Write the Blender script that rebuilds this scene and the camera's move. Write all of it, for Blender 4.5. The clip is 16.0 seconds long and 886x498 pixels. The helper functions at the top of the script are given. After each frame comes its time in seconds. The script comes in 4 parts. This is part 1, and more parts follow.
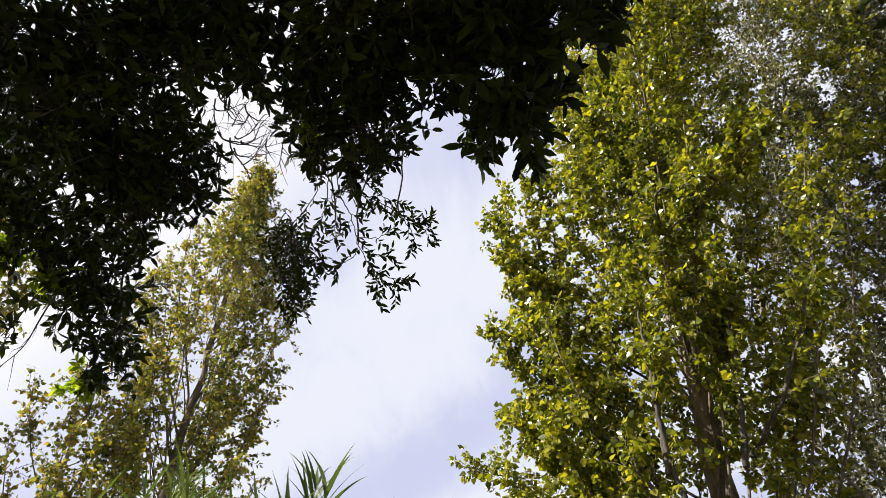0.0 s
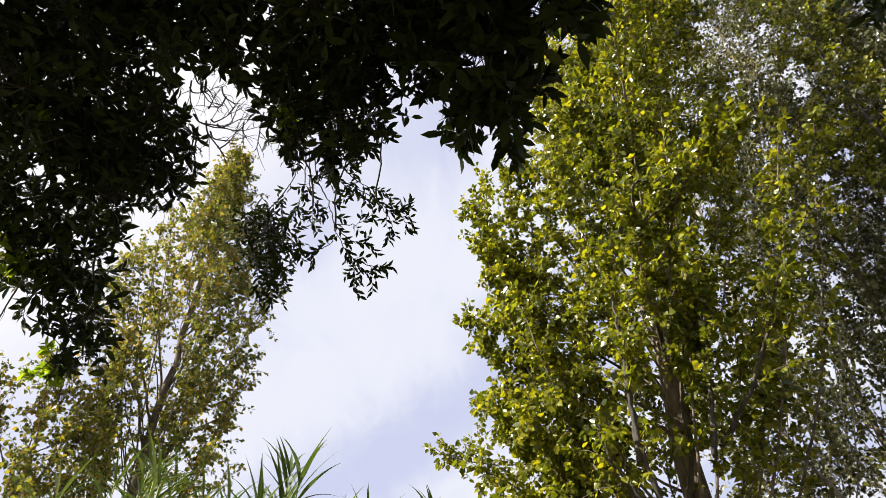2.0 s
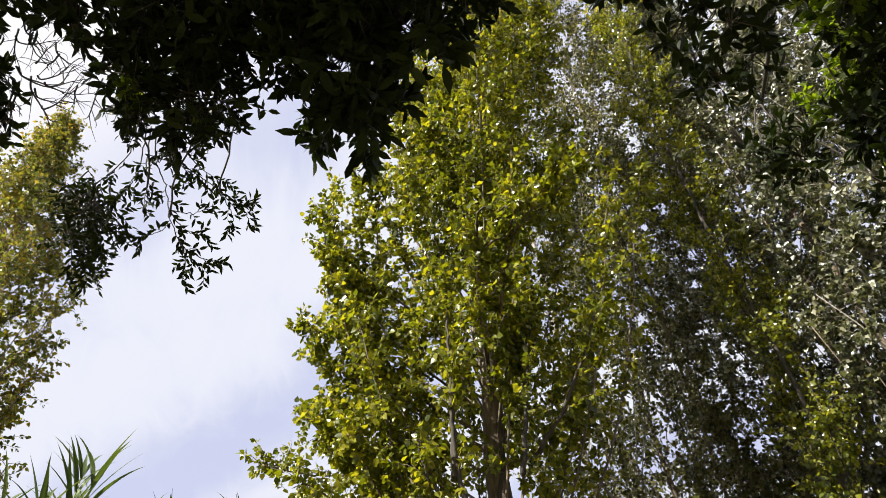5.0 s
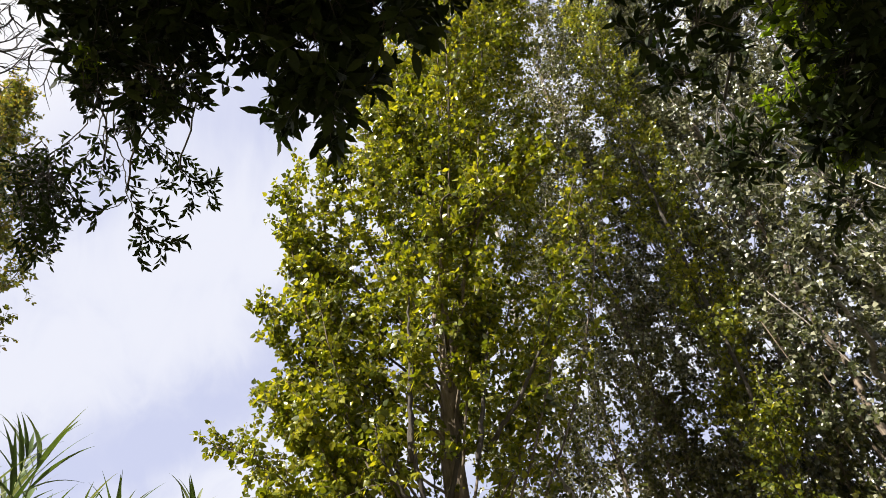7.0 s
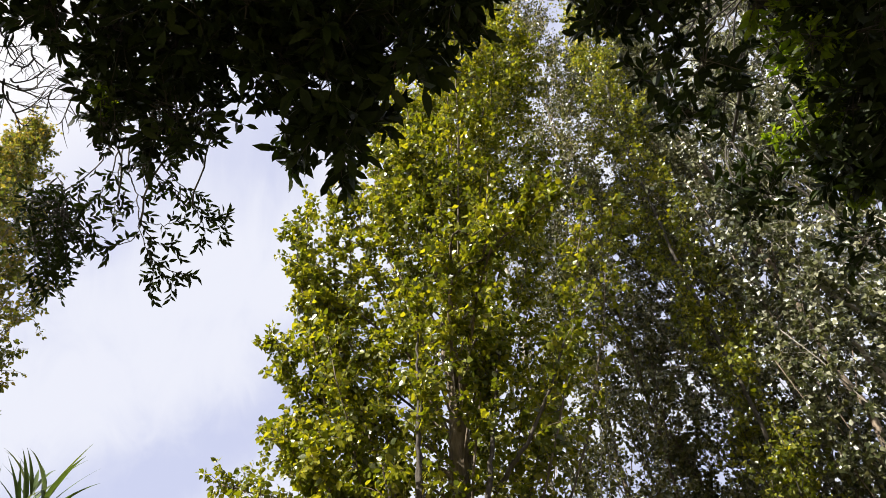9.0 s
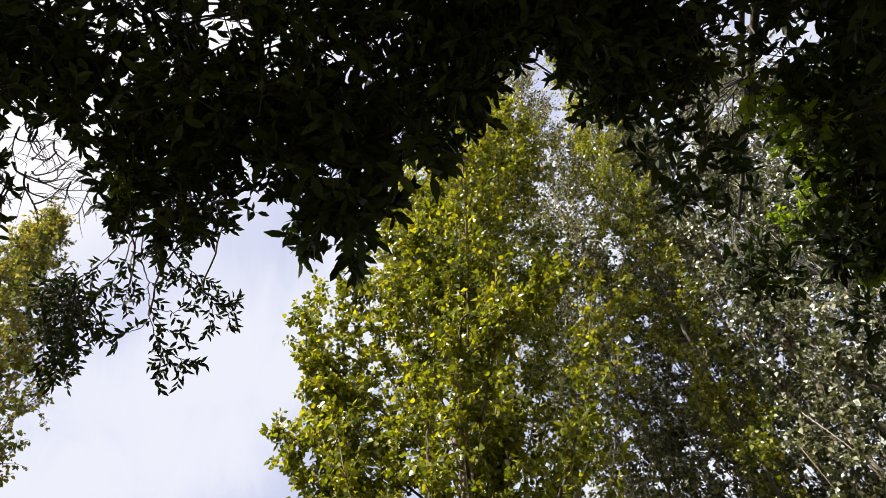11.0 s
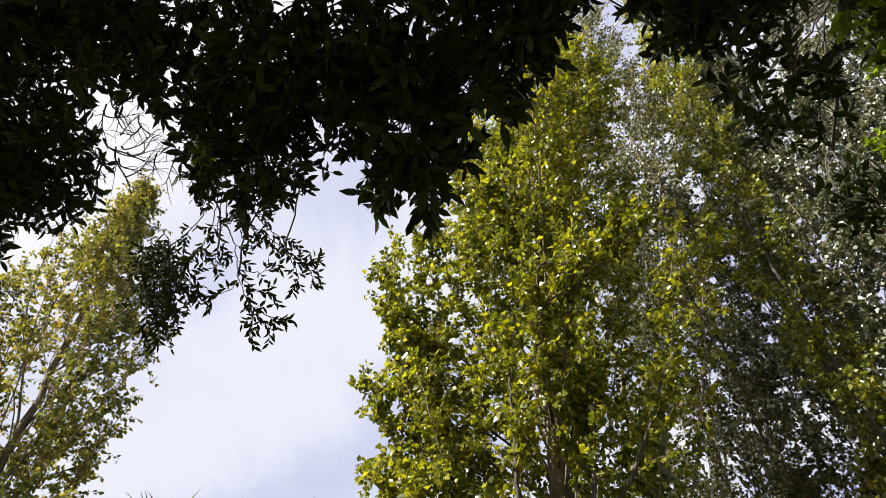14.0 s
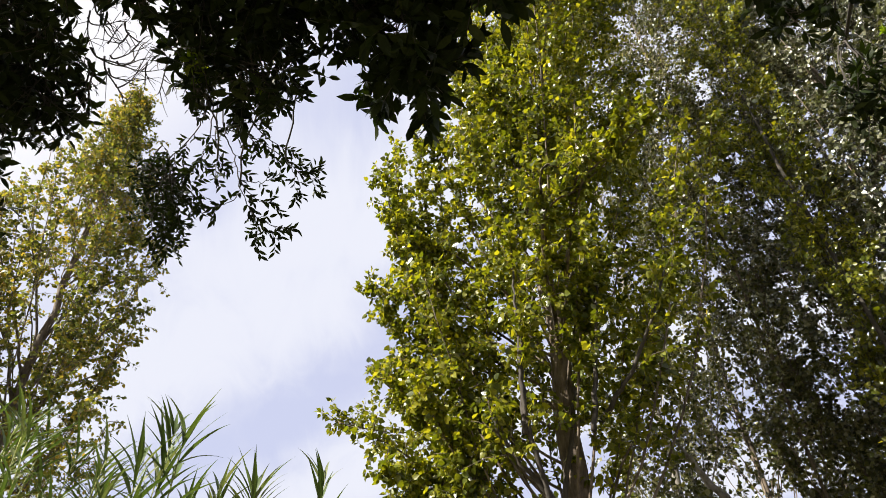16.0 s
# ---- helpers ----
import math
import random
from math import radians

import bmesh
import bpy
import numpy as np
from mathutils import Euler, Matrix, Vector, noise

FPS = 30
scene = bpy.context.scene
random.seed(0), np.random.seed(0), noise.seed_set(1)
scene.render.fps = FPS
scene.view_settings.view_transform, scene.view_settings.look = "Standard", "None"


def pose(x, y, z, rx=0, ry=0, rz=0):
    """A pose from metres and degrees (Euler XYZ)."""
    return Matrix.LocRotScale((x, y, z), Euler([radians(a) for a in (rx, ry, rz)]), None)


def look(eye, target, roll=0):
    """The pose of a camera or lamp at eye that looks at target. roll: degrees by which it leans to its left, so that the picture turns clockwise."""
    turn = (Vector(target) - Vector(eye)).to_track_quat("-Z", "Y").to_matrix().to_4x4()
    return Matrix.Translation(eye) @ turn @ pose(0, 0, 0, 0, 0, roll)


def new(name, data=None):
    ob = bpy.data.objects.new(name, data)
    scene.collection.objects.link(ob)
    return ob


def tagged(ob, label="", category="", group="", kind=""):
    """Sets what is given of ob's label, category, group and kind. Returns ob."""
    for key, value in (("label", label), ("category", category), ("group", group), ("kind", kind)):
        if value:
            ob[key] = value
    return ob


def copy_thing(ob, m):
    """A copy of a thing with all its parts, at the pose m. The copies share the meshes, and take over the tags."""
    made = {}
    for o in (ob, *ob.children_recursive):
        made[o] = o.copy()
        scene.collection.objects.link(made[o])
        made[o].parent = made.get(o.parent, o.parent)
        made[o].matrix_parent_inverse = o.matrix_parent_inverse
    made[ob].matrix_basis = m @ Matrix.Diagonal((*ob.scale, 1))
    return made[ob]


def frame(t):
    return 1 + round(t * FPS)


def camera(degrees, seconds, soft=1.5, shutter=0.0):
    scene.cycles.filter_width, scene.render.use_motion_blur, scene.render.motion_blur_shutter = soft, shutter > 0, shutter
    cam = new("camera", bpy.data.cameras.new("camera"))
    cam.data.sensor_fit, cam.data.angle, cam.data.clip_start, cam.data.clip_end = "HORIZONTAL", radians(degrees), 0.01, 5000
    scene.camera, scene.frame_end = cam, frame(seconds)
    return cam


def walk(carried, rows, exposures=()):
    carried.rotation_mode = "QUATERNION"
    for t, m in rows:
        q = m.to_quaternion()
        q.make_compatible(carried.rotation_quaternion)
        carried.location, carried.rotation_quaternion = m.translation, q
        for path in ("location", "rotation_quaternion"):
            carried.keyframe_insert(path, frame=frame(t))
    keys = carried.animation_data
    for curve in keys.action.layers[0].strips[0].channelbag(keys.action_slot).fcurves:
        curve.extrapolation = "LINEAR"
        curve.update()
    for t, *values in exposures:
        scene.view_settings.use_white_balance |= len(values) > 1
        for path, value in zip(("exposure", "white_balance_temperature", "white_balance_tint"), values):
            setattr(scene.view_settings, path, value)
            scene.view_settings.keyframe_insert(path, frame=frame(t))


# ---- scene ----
cam = camera(68.41, 16.0, soft=0.35)

# it turns where it stands: seconds, and the heading (to the left of +y), pitch and lean in degrees
EYE = Vector((0.015, 0.035, 1.575))
ROWS = (
    (0, 0.37, 44.62, 0.47),
    (0.5, 0.79, 44.16, 0.61),
    (1, 0.88, 43.78, 0.66),
    (1.5, 0.41, 43.41, 0.73),
    (2, -2.35, 43.57, -0.55),
    (2.5, -7.32, 43.68, -2.94),
    (3, -10.89, 44.37, -4.08),
    (3.5, -13.45, 44.42, -4.42),
    (4, -15.20, 44.25, -5.24),
    (4.5, -18.42, 43.61, -6.25),
    (5, -21.24, 43.62, -6.83),
    (5.2, -22.28, 43.04, -7.65),
    (7.3, -25.44, 42.00, -7.59),
    (7.5, -25.05, 41.97, -7.50),
    (8, -24.43, 41.49, -6.77),
    (8.5, -24.58, 41.80, -6.67),
    (9, -24.81, 45.30, -7.06),
    (9.2, -25.14, 45.88, -7.34),
    (11.3, -24.05, 53.12, -7.17),
    (11.5, -22.53, 52.34, -6.27),
    (12, -17.65, 50.84, -4.07),
    (12.5, -13.60, 49.97, -2.29),
    (13, -13.59, 49.48, -2.33),
    (13.5, -13.77, 49.35, -2.21),
    (14, -14.15, 48.95, -2.49),
    (14.5, -14.71, 47.70, -2.79),
    (15, -14.58, 45.19, -3.32),
    (15.5, -12.89, 42.41, -2.98),
    (16, -13.23, 40.66, -3.32),
)


def gaze(yaw, pitch, roll):
    a, b = radians(yaw), radians(pitch)
    way = Vector((-math.sin(a) * math.cos(b), math.cos(a) * math.cos(b), math.sin(b)))
    return look(EYE, EYE + way, roll)


walk(cam, [(t, gaze(*row)) for t, *row in ROWS], [(0.0, 1.35), (16.0, 1.35)])

# ---- sky and sun ----
SUN_AZ, SUN_EL = -103.0, 42.0     # clockwise from +y, above the horizon

world = bpy.data.worlds.new("sky")
scene.world = world
world.use_nodes = True
wn, wl = world.node_tree.nodes, world.node_tree.links
wn.clear()


def wnode(kind, **values):
    n = wn.new(kind)
    for key, value in values.items():
        n.inputs[key].default_value = value
    return n


def wmath(op, a, b=None):
    n = wn.new("ShaderNodeMath")
    n.operation = op
    for k, v in enumerate((a, b)):
        if v is None:
            continue
        if isinstance(v, (int, float)):
            n.inputs[k].default_value = v
        else:
            wl.new(v, n.inputs[k])
    return n.outputs[0]


sky = wn.new("ShaderNodeTexSky")
sky.sky_type, sky.sun_disc = "NISHITA", False
sky.sun_elevation, sky.sun_rotation = radians(SUN_EL), radians(SUN_AZ)
sky.air_density, sky.dust_density, sky.ozone_density = 1.0, 2.5, 1.4
coord = wn.new("ShaderNodeTexCoord")
split = wn.new("ShaderNodeSeparateXYZ")
wl.new(coord.outputs["Generated"], split.inputs[0])
up = wmath("ADD", wmath("ABSOLUTE", split.outputs["Z"]), 0.12)
flat = wn.new("ShaderNodeCombineXYZ")
wl.new(wmath("DIVIDE", split.outputs["X"], up), flat.inputs[0])
wl.new(wmath("DIVIDE", split.outputs["Y"], up), flat.inputs[1])
flat.inputs[2].default_value = 6.1
# long soft banks of high cloud, frayed by noise
fray = wnode("ShaderNodeTexNoise", Scale=2.6, Detail=5.0, Roughness=0.5, Distortion=0.4)
wl.new(flat.outputs[0], fray.inputs["Vector"])
fine = wnode("ShaderNodeTexNoise", Scale=7.0, Detail=5.0, Roughness=0.6, Distortion=0.8)
drawn = wn.new("ShaderNodeMapping")      # drawn out along the banks
drawn.inputs["Rotation"].default_value = (0, 0, radians(-45))
drawn.inputs["Scale"].default_value = (1.25, 0.42, 1)
wl.new(flat.outputs[0], drawn.inputs["Vector"])
wl.new(drawn.outputs[0], fine.inputs["Vector"])
cross = wn.new("ShaderNodeVectorMath")
cross.operation = "DOT_PRODUCT"
wl.new(flat.outputs[0], cross.inputs[0])
cross.inputs[1].default_value = (0.71, 0.70, 0.0)
bent = wmath("ADD", cross.outputs["Value"], wmath("MULTIPLY", wmath("SUBTRACT", fray.outputs[0], 0.5), 0.34))
bank = wmath("MULTIPLY", wmath("ADD", wmath("COSINE", wmath("MULTIPLY", wmath("SUBTRACT", bent, 0.69), 2 * math.pi / 0.74)), 1.0), 0.5)
cloud = wmath("ADD", wmath("MULTIPLY", bank, 0.62), wmath("MULTIPLY", fine.outputs[0], 0.62))
ramp = wn.new("ShaderNodeValToRGB")
ramp.color_ramp.interpolation = "EASE"
ramp.color_ramp.elements[0].position, ramp.color_ramp.elements[0].color = 0.3, (0.0, 0.0, 0.0, 1)
ramp.color_ramp.elements[1].position, ramp.color_ramp.elements[1].color = 0.92, (0.95, 0.95, 0.95, 1)
wl.new(cloud, ramp.inputs[0])
# the veil brightens towards the sun
aim = wn.new("ShaderNodeVectorMath")
aim.operation = "DOT_PRODUCT"
wl.new(coord.outputs["Generated"], aim.inputs[0])
aim.inputs[1].default_value = (math.sin(radians(SUN_AZ)) * math.cos(radians(SUN_EL)), math.cos(radians(SUN_AZ)) * math.cos(radians(SUN_EL)), math.sin(radians(SUN_EL)))
glow = wn.new("ShaderNodeMapRange")
glow.interpolation_type = "SMOOTHSTEP"
glow.inputs["From Min"].default_value, glow.inputs["From Max"].default_value = 0.40, 0.68
wl.new(aim.outputs["Value"], glow.inputs["Value"])
blue = wn.new("ShaderNodeMix")
blue.data_type = "RGBA"
blue.blend_type = "MIX"
wl.new(ramp.outputs[0], blue.inputs[0])
haze = wn.new("ShaderNodeMix")      # thin high haze in front of the blue
haze.data_type = "RGBA"
haze.inputs[0].default_value = 0.86
wl.new(sky.outputs[0], haze.inputs[6])
haze.inputs[7].default_value = (5.5, 5.75, 7.55, 1)
wl.new(haze.outputs[2], blue.inputs[6])
blue.inputs[7].default_value = (6.8, 6.92, 7.7, 1)
back = wn.new("ShaderNodeBackground")
back.inputs["Strength"].default_value = 0.05
bright = wn.new("ShaderNodeMix")
bright.data_type = "RGBA"
wl.new(glow.outputs[0], bright.inputs[0])
wl.new(blue.outputs[2], bright.inputs[6])
bright.inputs[7].default_value = (7.9, 7.85, 8.1, 1)
wl.new(bright.outputs[2], back.inputs["Color"])
wl.new(back.outputs[0], wn.new("ShaderNodeOutputWorld").inputs[0])

sun = new("sun", bpy.data.lights.new("sun", "SUN"))
sun.data.energy, sun.data.angle, sun.data.color = 5.0, radians(0.6), (1.0, 0.94, 0.82)
to_sun = Vector((math.sin(radians(SUN_AZ)) * math.cos(radians(SUN_EL)), math.cos(radians(SUN_AZ)) * math.cos(radians(SUN_EL)), math.sin(radians(SUN_EL))))
sun.matrix_world = look(to_sun * 60, (0, 0, 0))


# ---- materials ----
def material(name):
    m = bpy.data.materials.new(name)
    m.use_nodes = True
    return m, m.node_tree.nodes, m.node_tree.links, m.node_tree.nodes["Principled BSDF"]


def ramp_node(nodes, stops):
    r = nodes.new("ShaderNodeValToRGB")
    e = r.color_ramp.elements
    while len(e) < len(stops):
        e.new(0.5)
    for k, (at, c) in enumerate(stops):
        e[k].position, e[k].color = at, (*c, 1)
    return r


def leaf_material(name, stops, thin, rough, glow, gloss=0.45):
    """A leaf: a glossy skin over a blade that lets part of the light through. Every leaf has a tint of its own."""
    m, n, l, skin = material(name)
    geo, own = n.new("ShaderNodeNewGeometry"), n.new("ShaderNodeObjectInfo")
    add = n.new("ShaderNodeMath")
    add.operation = "ADD"
    l.new(geo.outputs["Random Per Island"], add.inputs[0])
    l.new(own.outputs["Random"], add.inputs[1])
    # leaves of one bough lean to one tint
    place = n.new("ShaderNodeTexNoise")
    place.inputs["Scale"].default_value, place.inputs["Detail"].default_value = 1.3, 2.0
    l.new(geo.outputs["Position"], place.inputs["Vector"])
    spread = n.new("ShaderNodeMath")
    spread.operation = "MULTIPLY"
    spread.inputs[1].default_value = 0.999
    fract = n.new("ShaderNodeMath")
    fract.operation = "FRACT"
    l.new(add.outputs[0], fract.inputs[0])
    l.new(fract.outputs[0], spread.inputs[0])
    mixv = n.new("ShaderNodeMix")
    mixv.inputs[0].default_value = 0.5
    l.new(spread.outputs[0], mixv.inputs[2])
    l.new(place.outputs[0], mixv.inputs[3])
    tint = ramp_node(n, stops)
    l.new(mixv.outputs[0], tint.inputs[0])
    # fine mottling on the blade
    fine = n.new("ShaderNodeTexNoise")
    fine.inputs["Scale"].default_value, fine.inputs["Detail"].default_value = 90.0, 3.0
    l.new(geo.outputs["Position"], fine.inputs["Vector"])
    mott = ramp_node(n, ((0.3, (0.72, 0.72, 0.72)), (0.7, (1.1, 1.1, 1.1))))
    l.new(fine.outputs[0], mott.inputs[0])
    blade = n.new("ShaderNodeMix")
    blade.data_type, blade.blend_type = "RGBA", "MULTIPLY"
    blade.inputs[0].default_value = 1.0
    l.new(tint.outputs[0], blade.inputs[6])
    l.new(mott.outputs[0], blade.inputs[7])
    l.new(blade.outputs[2], skin.inputs["Base Color"])
    skin.inputs["Roughness"].default_value = rough
    skin.inputs["Specular IOR Level"].default_value = gloss
    bump = n.new("ShaderNodeBump")
    bump.inputs["Strength"].default_value, bump.inputs["Distance"].default_value = 0.25, 0.004
    l.new(fine.outputs[0], bump.inputs["Height"])
    l.new(bump.outputs[0], skin.inputs["Normal"])
    through_leaf = n.new("ShaderNodeBsdfTranslucent")
    warm = n.new("ShaderNodeMix")
    warm.data_type, warm.blend_type = "RGBA", "MULTIPLY"
    warm.inputs[0].default_value = 1.0
    l.new(blade.outputs[2], warm.inputs[6])
    warm.inputs[7].default_value = (*glow, 1)
    l.new(warm.outputs[2], through_leaf.inputs["Color"])
    both = n.new("ShaderNodeMixShader")
    both.inputs[0].default_value = thin
    l.new(skin.outputs[0], both.inputs[1])
    l.new(through_leaf.outputs[0], both.inputs[2])
    l.new(both.outputs[0], n["Material Output"].inputs["Surface"])
    return m


def bark_material(name, dark, light, scale, stretch, strength):
    m, n, l, skin = material(name)
    at = n.new("ShaderNodeTexCoord")
    mp = n.new("ShaderNodeMapping")
    mp.inputs["Scale"].default_value = (1, 1, stretch)
    l.new(at.outputs["Object"], mp.inputs[0])
    a = n.new("ShaderNodeTexNoise")
    a.inputs["Scale"].default_value, a.inputs["Detail"].default_value, a.inputs["Roughness"].default_value = scale, 6.0, 0.65
    l.new(mp.outputs[0], a.inputs["Vector"])
    b = n.new("ShaderNodeTexNoise")
    b.inputs["Scale"].default_value, b.inputs["Detail"].default_value = 1.7, 3.0
    l.new(at.outputs["Object"], b.inputs["Vector"])
    mx = n.new("ShaderNodeMix")
    mx.inputs[0].default_value = 0.4
    l.new(a.outputs[0], mx.inputs[2])
    l.new(b.outputs[0], mx.inputs[3])
    r = ramp_node(n, ((0.36, dark), (0.62, light)))
    l.new(mx.outputs[0], r.inputs[0])
    l.new(r.outputs[0], skin.inputs["Base Color"])
    skin.inputs["Roughness"].default_value = 0.85
    bump = n.new("ShaderNodeBump")
    bump.inputs["Strength"].default_value, bump.inputs["Distance"].default_value = strength, 0.02
    l.new(a.outputs[0], bump.inputs["Height"])
    l.new(bump.outputs[0], skin.inputs["Normal"])
    return m


M_POPLAR = leaf_material("poplar_leaf", ((0.28, (0.065, 0.085, 0.010)), (0.45, (0.13, 0.155, 0.012)), (0.58, (0.205, 0.22, 0.016)), (0.74, (0.31, 0.30, 0.03))), 0.5, 0.3, (1.6, 1.5, 0.42), 0.7)
# shade put into the colour: darker poplar leaf, its pale end paints glints
M_POPLAR_SHADED = leaf_material("shaded_poplar_leaf", ((0.25, (0.02, 0.027, 0.007)), (0.5, (0.046, 0.053, 0.011)), (0.6, (0.075, 0.082, 0.017)), (0.69, (0.29, 0.29, 0.2))), 0.22, 0.28, (1.4, 1.35, 0.5), 0.85)
# half as much shade put into the colour, pale end again for glints
M_POPLAR_HALF_SHADE = leaf_material("half_shaded_poplar_leaf", ((0.25, (0.03, 0.04, 0.008)), (0.48, (0.075, 0.085, 0.013)), (0.6, (0.12, 0.125, 0.02)), (0.7, (0.29, 0.28, 0.16))), 0.34, 0.3, (1.5, 1.4, 0.45), 0.8)
M_POPLAR_GOLD = leaf_material("turning_poplar_leaf", ((0.25, (0.065, 0.085, 0.02)), (0.42, (0.155, 0.18, 0.038)), (0.58, (0.24, 0.24, 0.05)), (0.76, (0.35, 0.25, 0.045))), 0.46, 0.4, (1.4, 1.32, 0.55), 0.5)
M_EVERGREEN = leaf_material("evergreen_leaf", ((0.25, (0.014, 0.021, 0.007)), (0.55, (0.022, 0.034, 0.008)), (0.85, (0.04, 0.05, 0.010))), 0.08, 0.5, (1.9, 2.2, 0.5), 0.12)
# lit copy of the evergreen leaf: sunlight put into a lighter green
M_EVERGREEN_SUNLIT = leaf_material("sunlit_evergreen_leaf", ((0.25, (0.10, 0.15, 0.012)), (0.55, (0.17, 0.23, 0.018)), (0.85, (0.27, 0.30, 0.03))), 0.55, 0.4, (1.5, 1.6, 0.4), 0.3)
M_REED = leaf_material("reed_leaf", ((0.2, (0.045, 0.075, 0.018)), (0.55, (0.10, 0.145, 0.035)), (0.85, (0.27, 0.27, 0.15))), 0.22, 0.4, (1.3, 1.4, 0.6))
M_BARK = bark_material("poplar_bark", (0.042, 0.032, 0.023), (0.22, 0.17, 0.125), 26.0, 0.25, 0.7)
M_BARK_PALE = bark_material("pale_poplar_bark", (0.08, 0.07, 0.055), (0.36, 0.33, 0.29), 18.0, 0.5, 0.5)
M_BARK_DARK = bark_material("evergreen_bark", (0.025, 0.021, 0.017), (0.075, 0.062, 0.05), 30.0, 0.3, 0.6)
M_CANE = bark_material("reed_cane", (0.16, 0.19, 0.05), (0.32, 0.33, 0.12), 12.0, 0.1, 0.2)

m, n, l, skin = material("dry_soil")
at = n.new("ShaderNodeTexCoord")
a = n.new("ShaderNodeTexNoise")
a.inputs["Scale"].default_value, a.inputs["Detail"].default_value = 0.6, 8.0
l.new(at.outputs["Object"], a.inputs["Vector"])
b = n.new("ShaderNodeTexNoise")
b.inputs["Scale"].default_value, b.inputs["Detail"].default_value = 35.0, 6.0
l.new(at.outputs["Object"], b.inputs["Vector"])
mx = n.new("ShaderNodeMix")
mx.inputs[0].default_value = 0.5
l.new(a.outputs[0], mx.inputs[2])
l.new(b.outputs[0], mx.inputs[3])
r = ramp_node(n, ((0.35, (0.05, 0.045, 0.022)), (0.5, (0.09, 0.08, 0.04)), (0.65, (0.15, 0.12, 0.075))))
l.new(mx.outputs[0], r.inputs[0])
l.new(r.outputs[0], skin.inputs["Base Color"])
skin.inputs["Roughness"].default_value = 0.95
bp = n.new("ShaderNodeBump")
bp.inputs["Strength"].default_value, bp.inputs["Distance"].default_value = 0.6, 0.05
l.new(b.outputs[0], bp.inputs["Height"])
l.new(bp.outputs[0], skin.inputs["Normal"])
M_SOIL = m


# ---- building blocks ----
rng = np.random.default_rng(11)


def unit(v):
    v = np.asarray(v, float)
    return v / (np.linalg.norm(v, axis=-1, keepdims=True) + 1e-9)


def some_ways(count):
    return unit(rng.normal(size=(count, 3)))


def mesh_of(name, verts, faces, mat, smooth=True):
    me = bpy.data.meshes.new(name)
    me.from_pydata(np.asarray(verts).tolist(), [], faces)
    me.materials.append(mat)
    if smooth:
        me.polygons.foreach_set("use_smooth", [True] * len(me.polygons))
    me.update()
    return me


def piece(name, verts, faces, mat, parent, label="", smooth=True):
    ob = new(name, mesh_of(name, verts, faces, mat, smooth))
    ob.parent = parent
    return tagged(ob, label)


class Pile:
    """Tubes and blades gathered for one mesh."""

    def __init__(self):
        self.verts, self.faces, self.count = [], [], 0

    def add(self, verts, faces):
        self.verts.append(np.asarray(verts, float))
        self.faces.extend([tuple(i + self.count for i in f) for f in faces])
        self.count += len(verts)

    def tube(self, points, radii, sides=6):
        self.add(*tube(points, radii, sides))

    def blades(self, verts, faces):
        """Many blades of one shape: verts (n, k, 3)."""
        n, k = verts.shape[:2]
        start = self.count + np.arange(n) * k
        for f in faces:
            self.faces.extend((start[:, None] + np.array(f)).tolist())
        self.verts.append(verts.reshape(-1, 3))
        self.count += n * k

    def put(self, name, mat, parent, label="", smooth=True):
        return piece(name, np.concatenate(self.verts), self.faces, mat, parent, label, smooth)


def tube(points, radii, sides=6):
    p = np.asarray(points, float)
    along = unit(np.gradient(p, axis=0))
    ref = np.array([1.0, 0, 0]) if abs(along[0, 0]) < 0.8 else np.array([0, 1.0, 0])
    a = unit(np.cross(along, ref))
    b = np.cross(along, a)
    turn = np.linspace(0, 2 * np.pi, sides, endpoint=False)
    ring = np.cos(turn)[None, :, None] * a[:, None] + np.sin(turn)[None, :, None] * b[:, None]
    verts = (p[:, None] + ring * np.asarray(radii, float)[:, None, None]).reshape(-1, 3)
    faces = [(i * sides + j, i * sides + (j + 1) % sides, (i + 1) * sides + (j + 1) % sides, (i + 1) * sides + j) for i in range(len(p) - 1) for j in range(sides)]
    faces += [tuple(range(sides))[::-1], tuple((len(p) - 1) * sides + j for j in range(sides))]
    return verts, faces


def curve(points, steps=8, wobble=0.0):
    """A smooth line through a few points."""
    p = np.asarray(points, float)
    if len(p) == 2:
        p = np.stack([p[0], (p[0] + p[1]) / 2, p[1]])
    ext = np.concatenate([[2 * p[0] - p[1]], p, [2 * p[-1] - p[-2]]])
    out = []
    for i in range(len(p) - 1):
        a, b, c, d = ext[i:i + 4]
        for t in np.linspace(0, 1, steps, endpoint=False):
            out.append(0.5 * (2 * b + (c - a) * t + (2 * a - 5 * b + 4 * c - d) * t * t + (3 * b - a - 3 * c + d) * t ** 3))
    out.append(p[-1])
    out = np.array(out)
    if wobble:
        push = rng.normal(size=out.shape) * wobble
        push[0] = push[-1] = 0
        out += push
    return out


# leaf shapes: along the midrib, across, and above it, in parts of the length and of the width
LANCE = (((0, 0, 0), (0.4, 0, 0.02), (0.75, 0, 0), (1, 0, -0.07), (0.24, -0.42, 0.07), (0.58, -0.46, 0.07), (0.24, 0.42, 0.07), (0.58, 0.46, 0.07)),
         ((0, 1, 4), (4, 1, 2, 5), (5, 2, 3), (0, 6, 1), (6, 7, 2, 1), (7, 3, 2)))
LANCE_PLAIN = (((0, 0, 0), (0.26, -0.42, 0.05), (0.62, -0.42, 0.03), (1, 0, -0.09), (0.62, 0.42, 0.03), (0.26, 0.42, 0.05)), ((0, 5, 1), (1, 5, 4, 2), (2, 4, 3)))
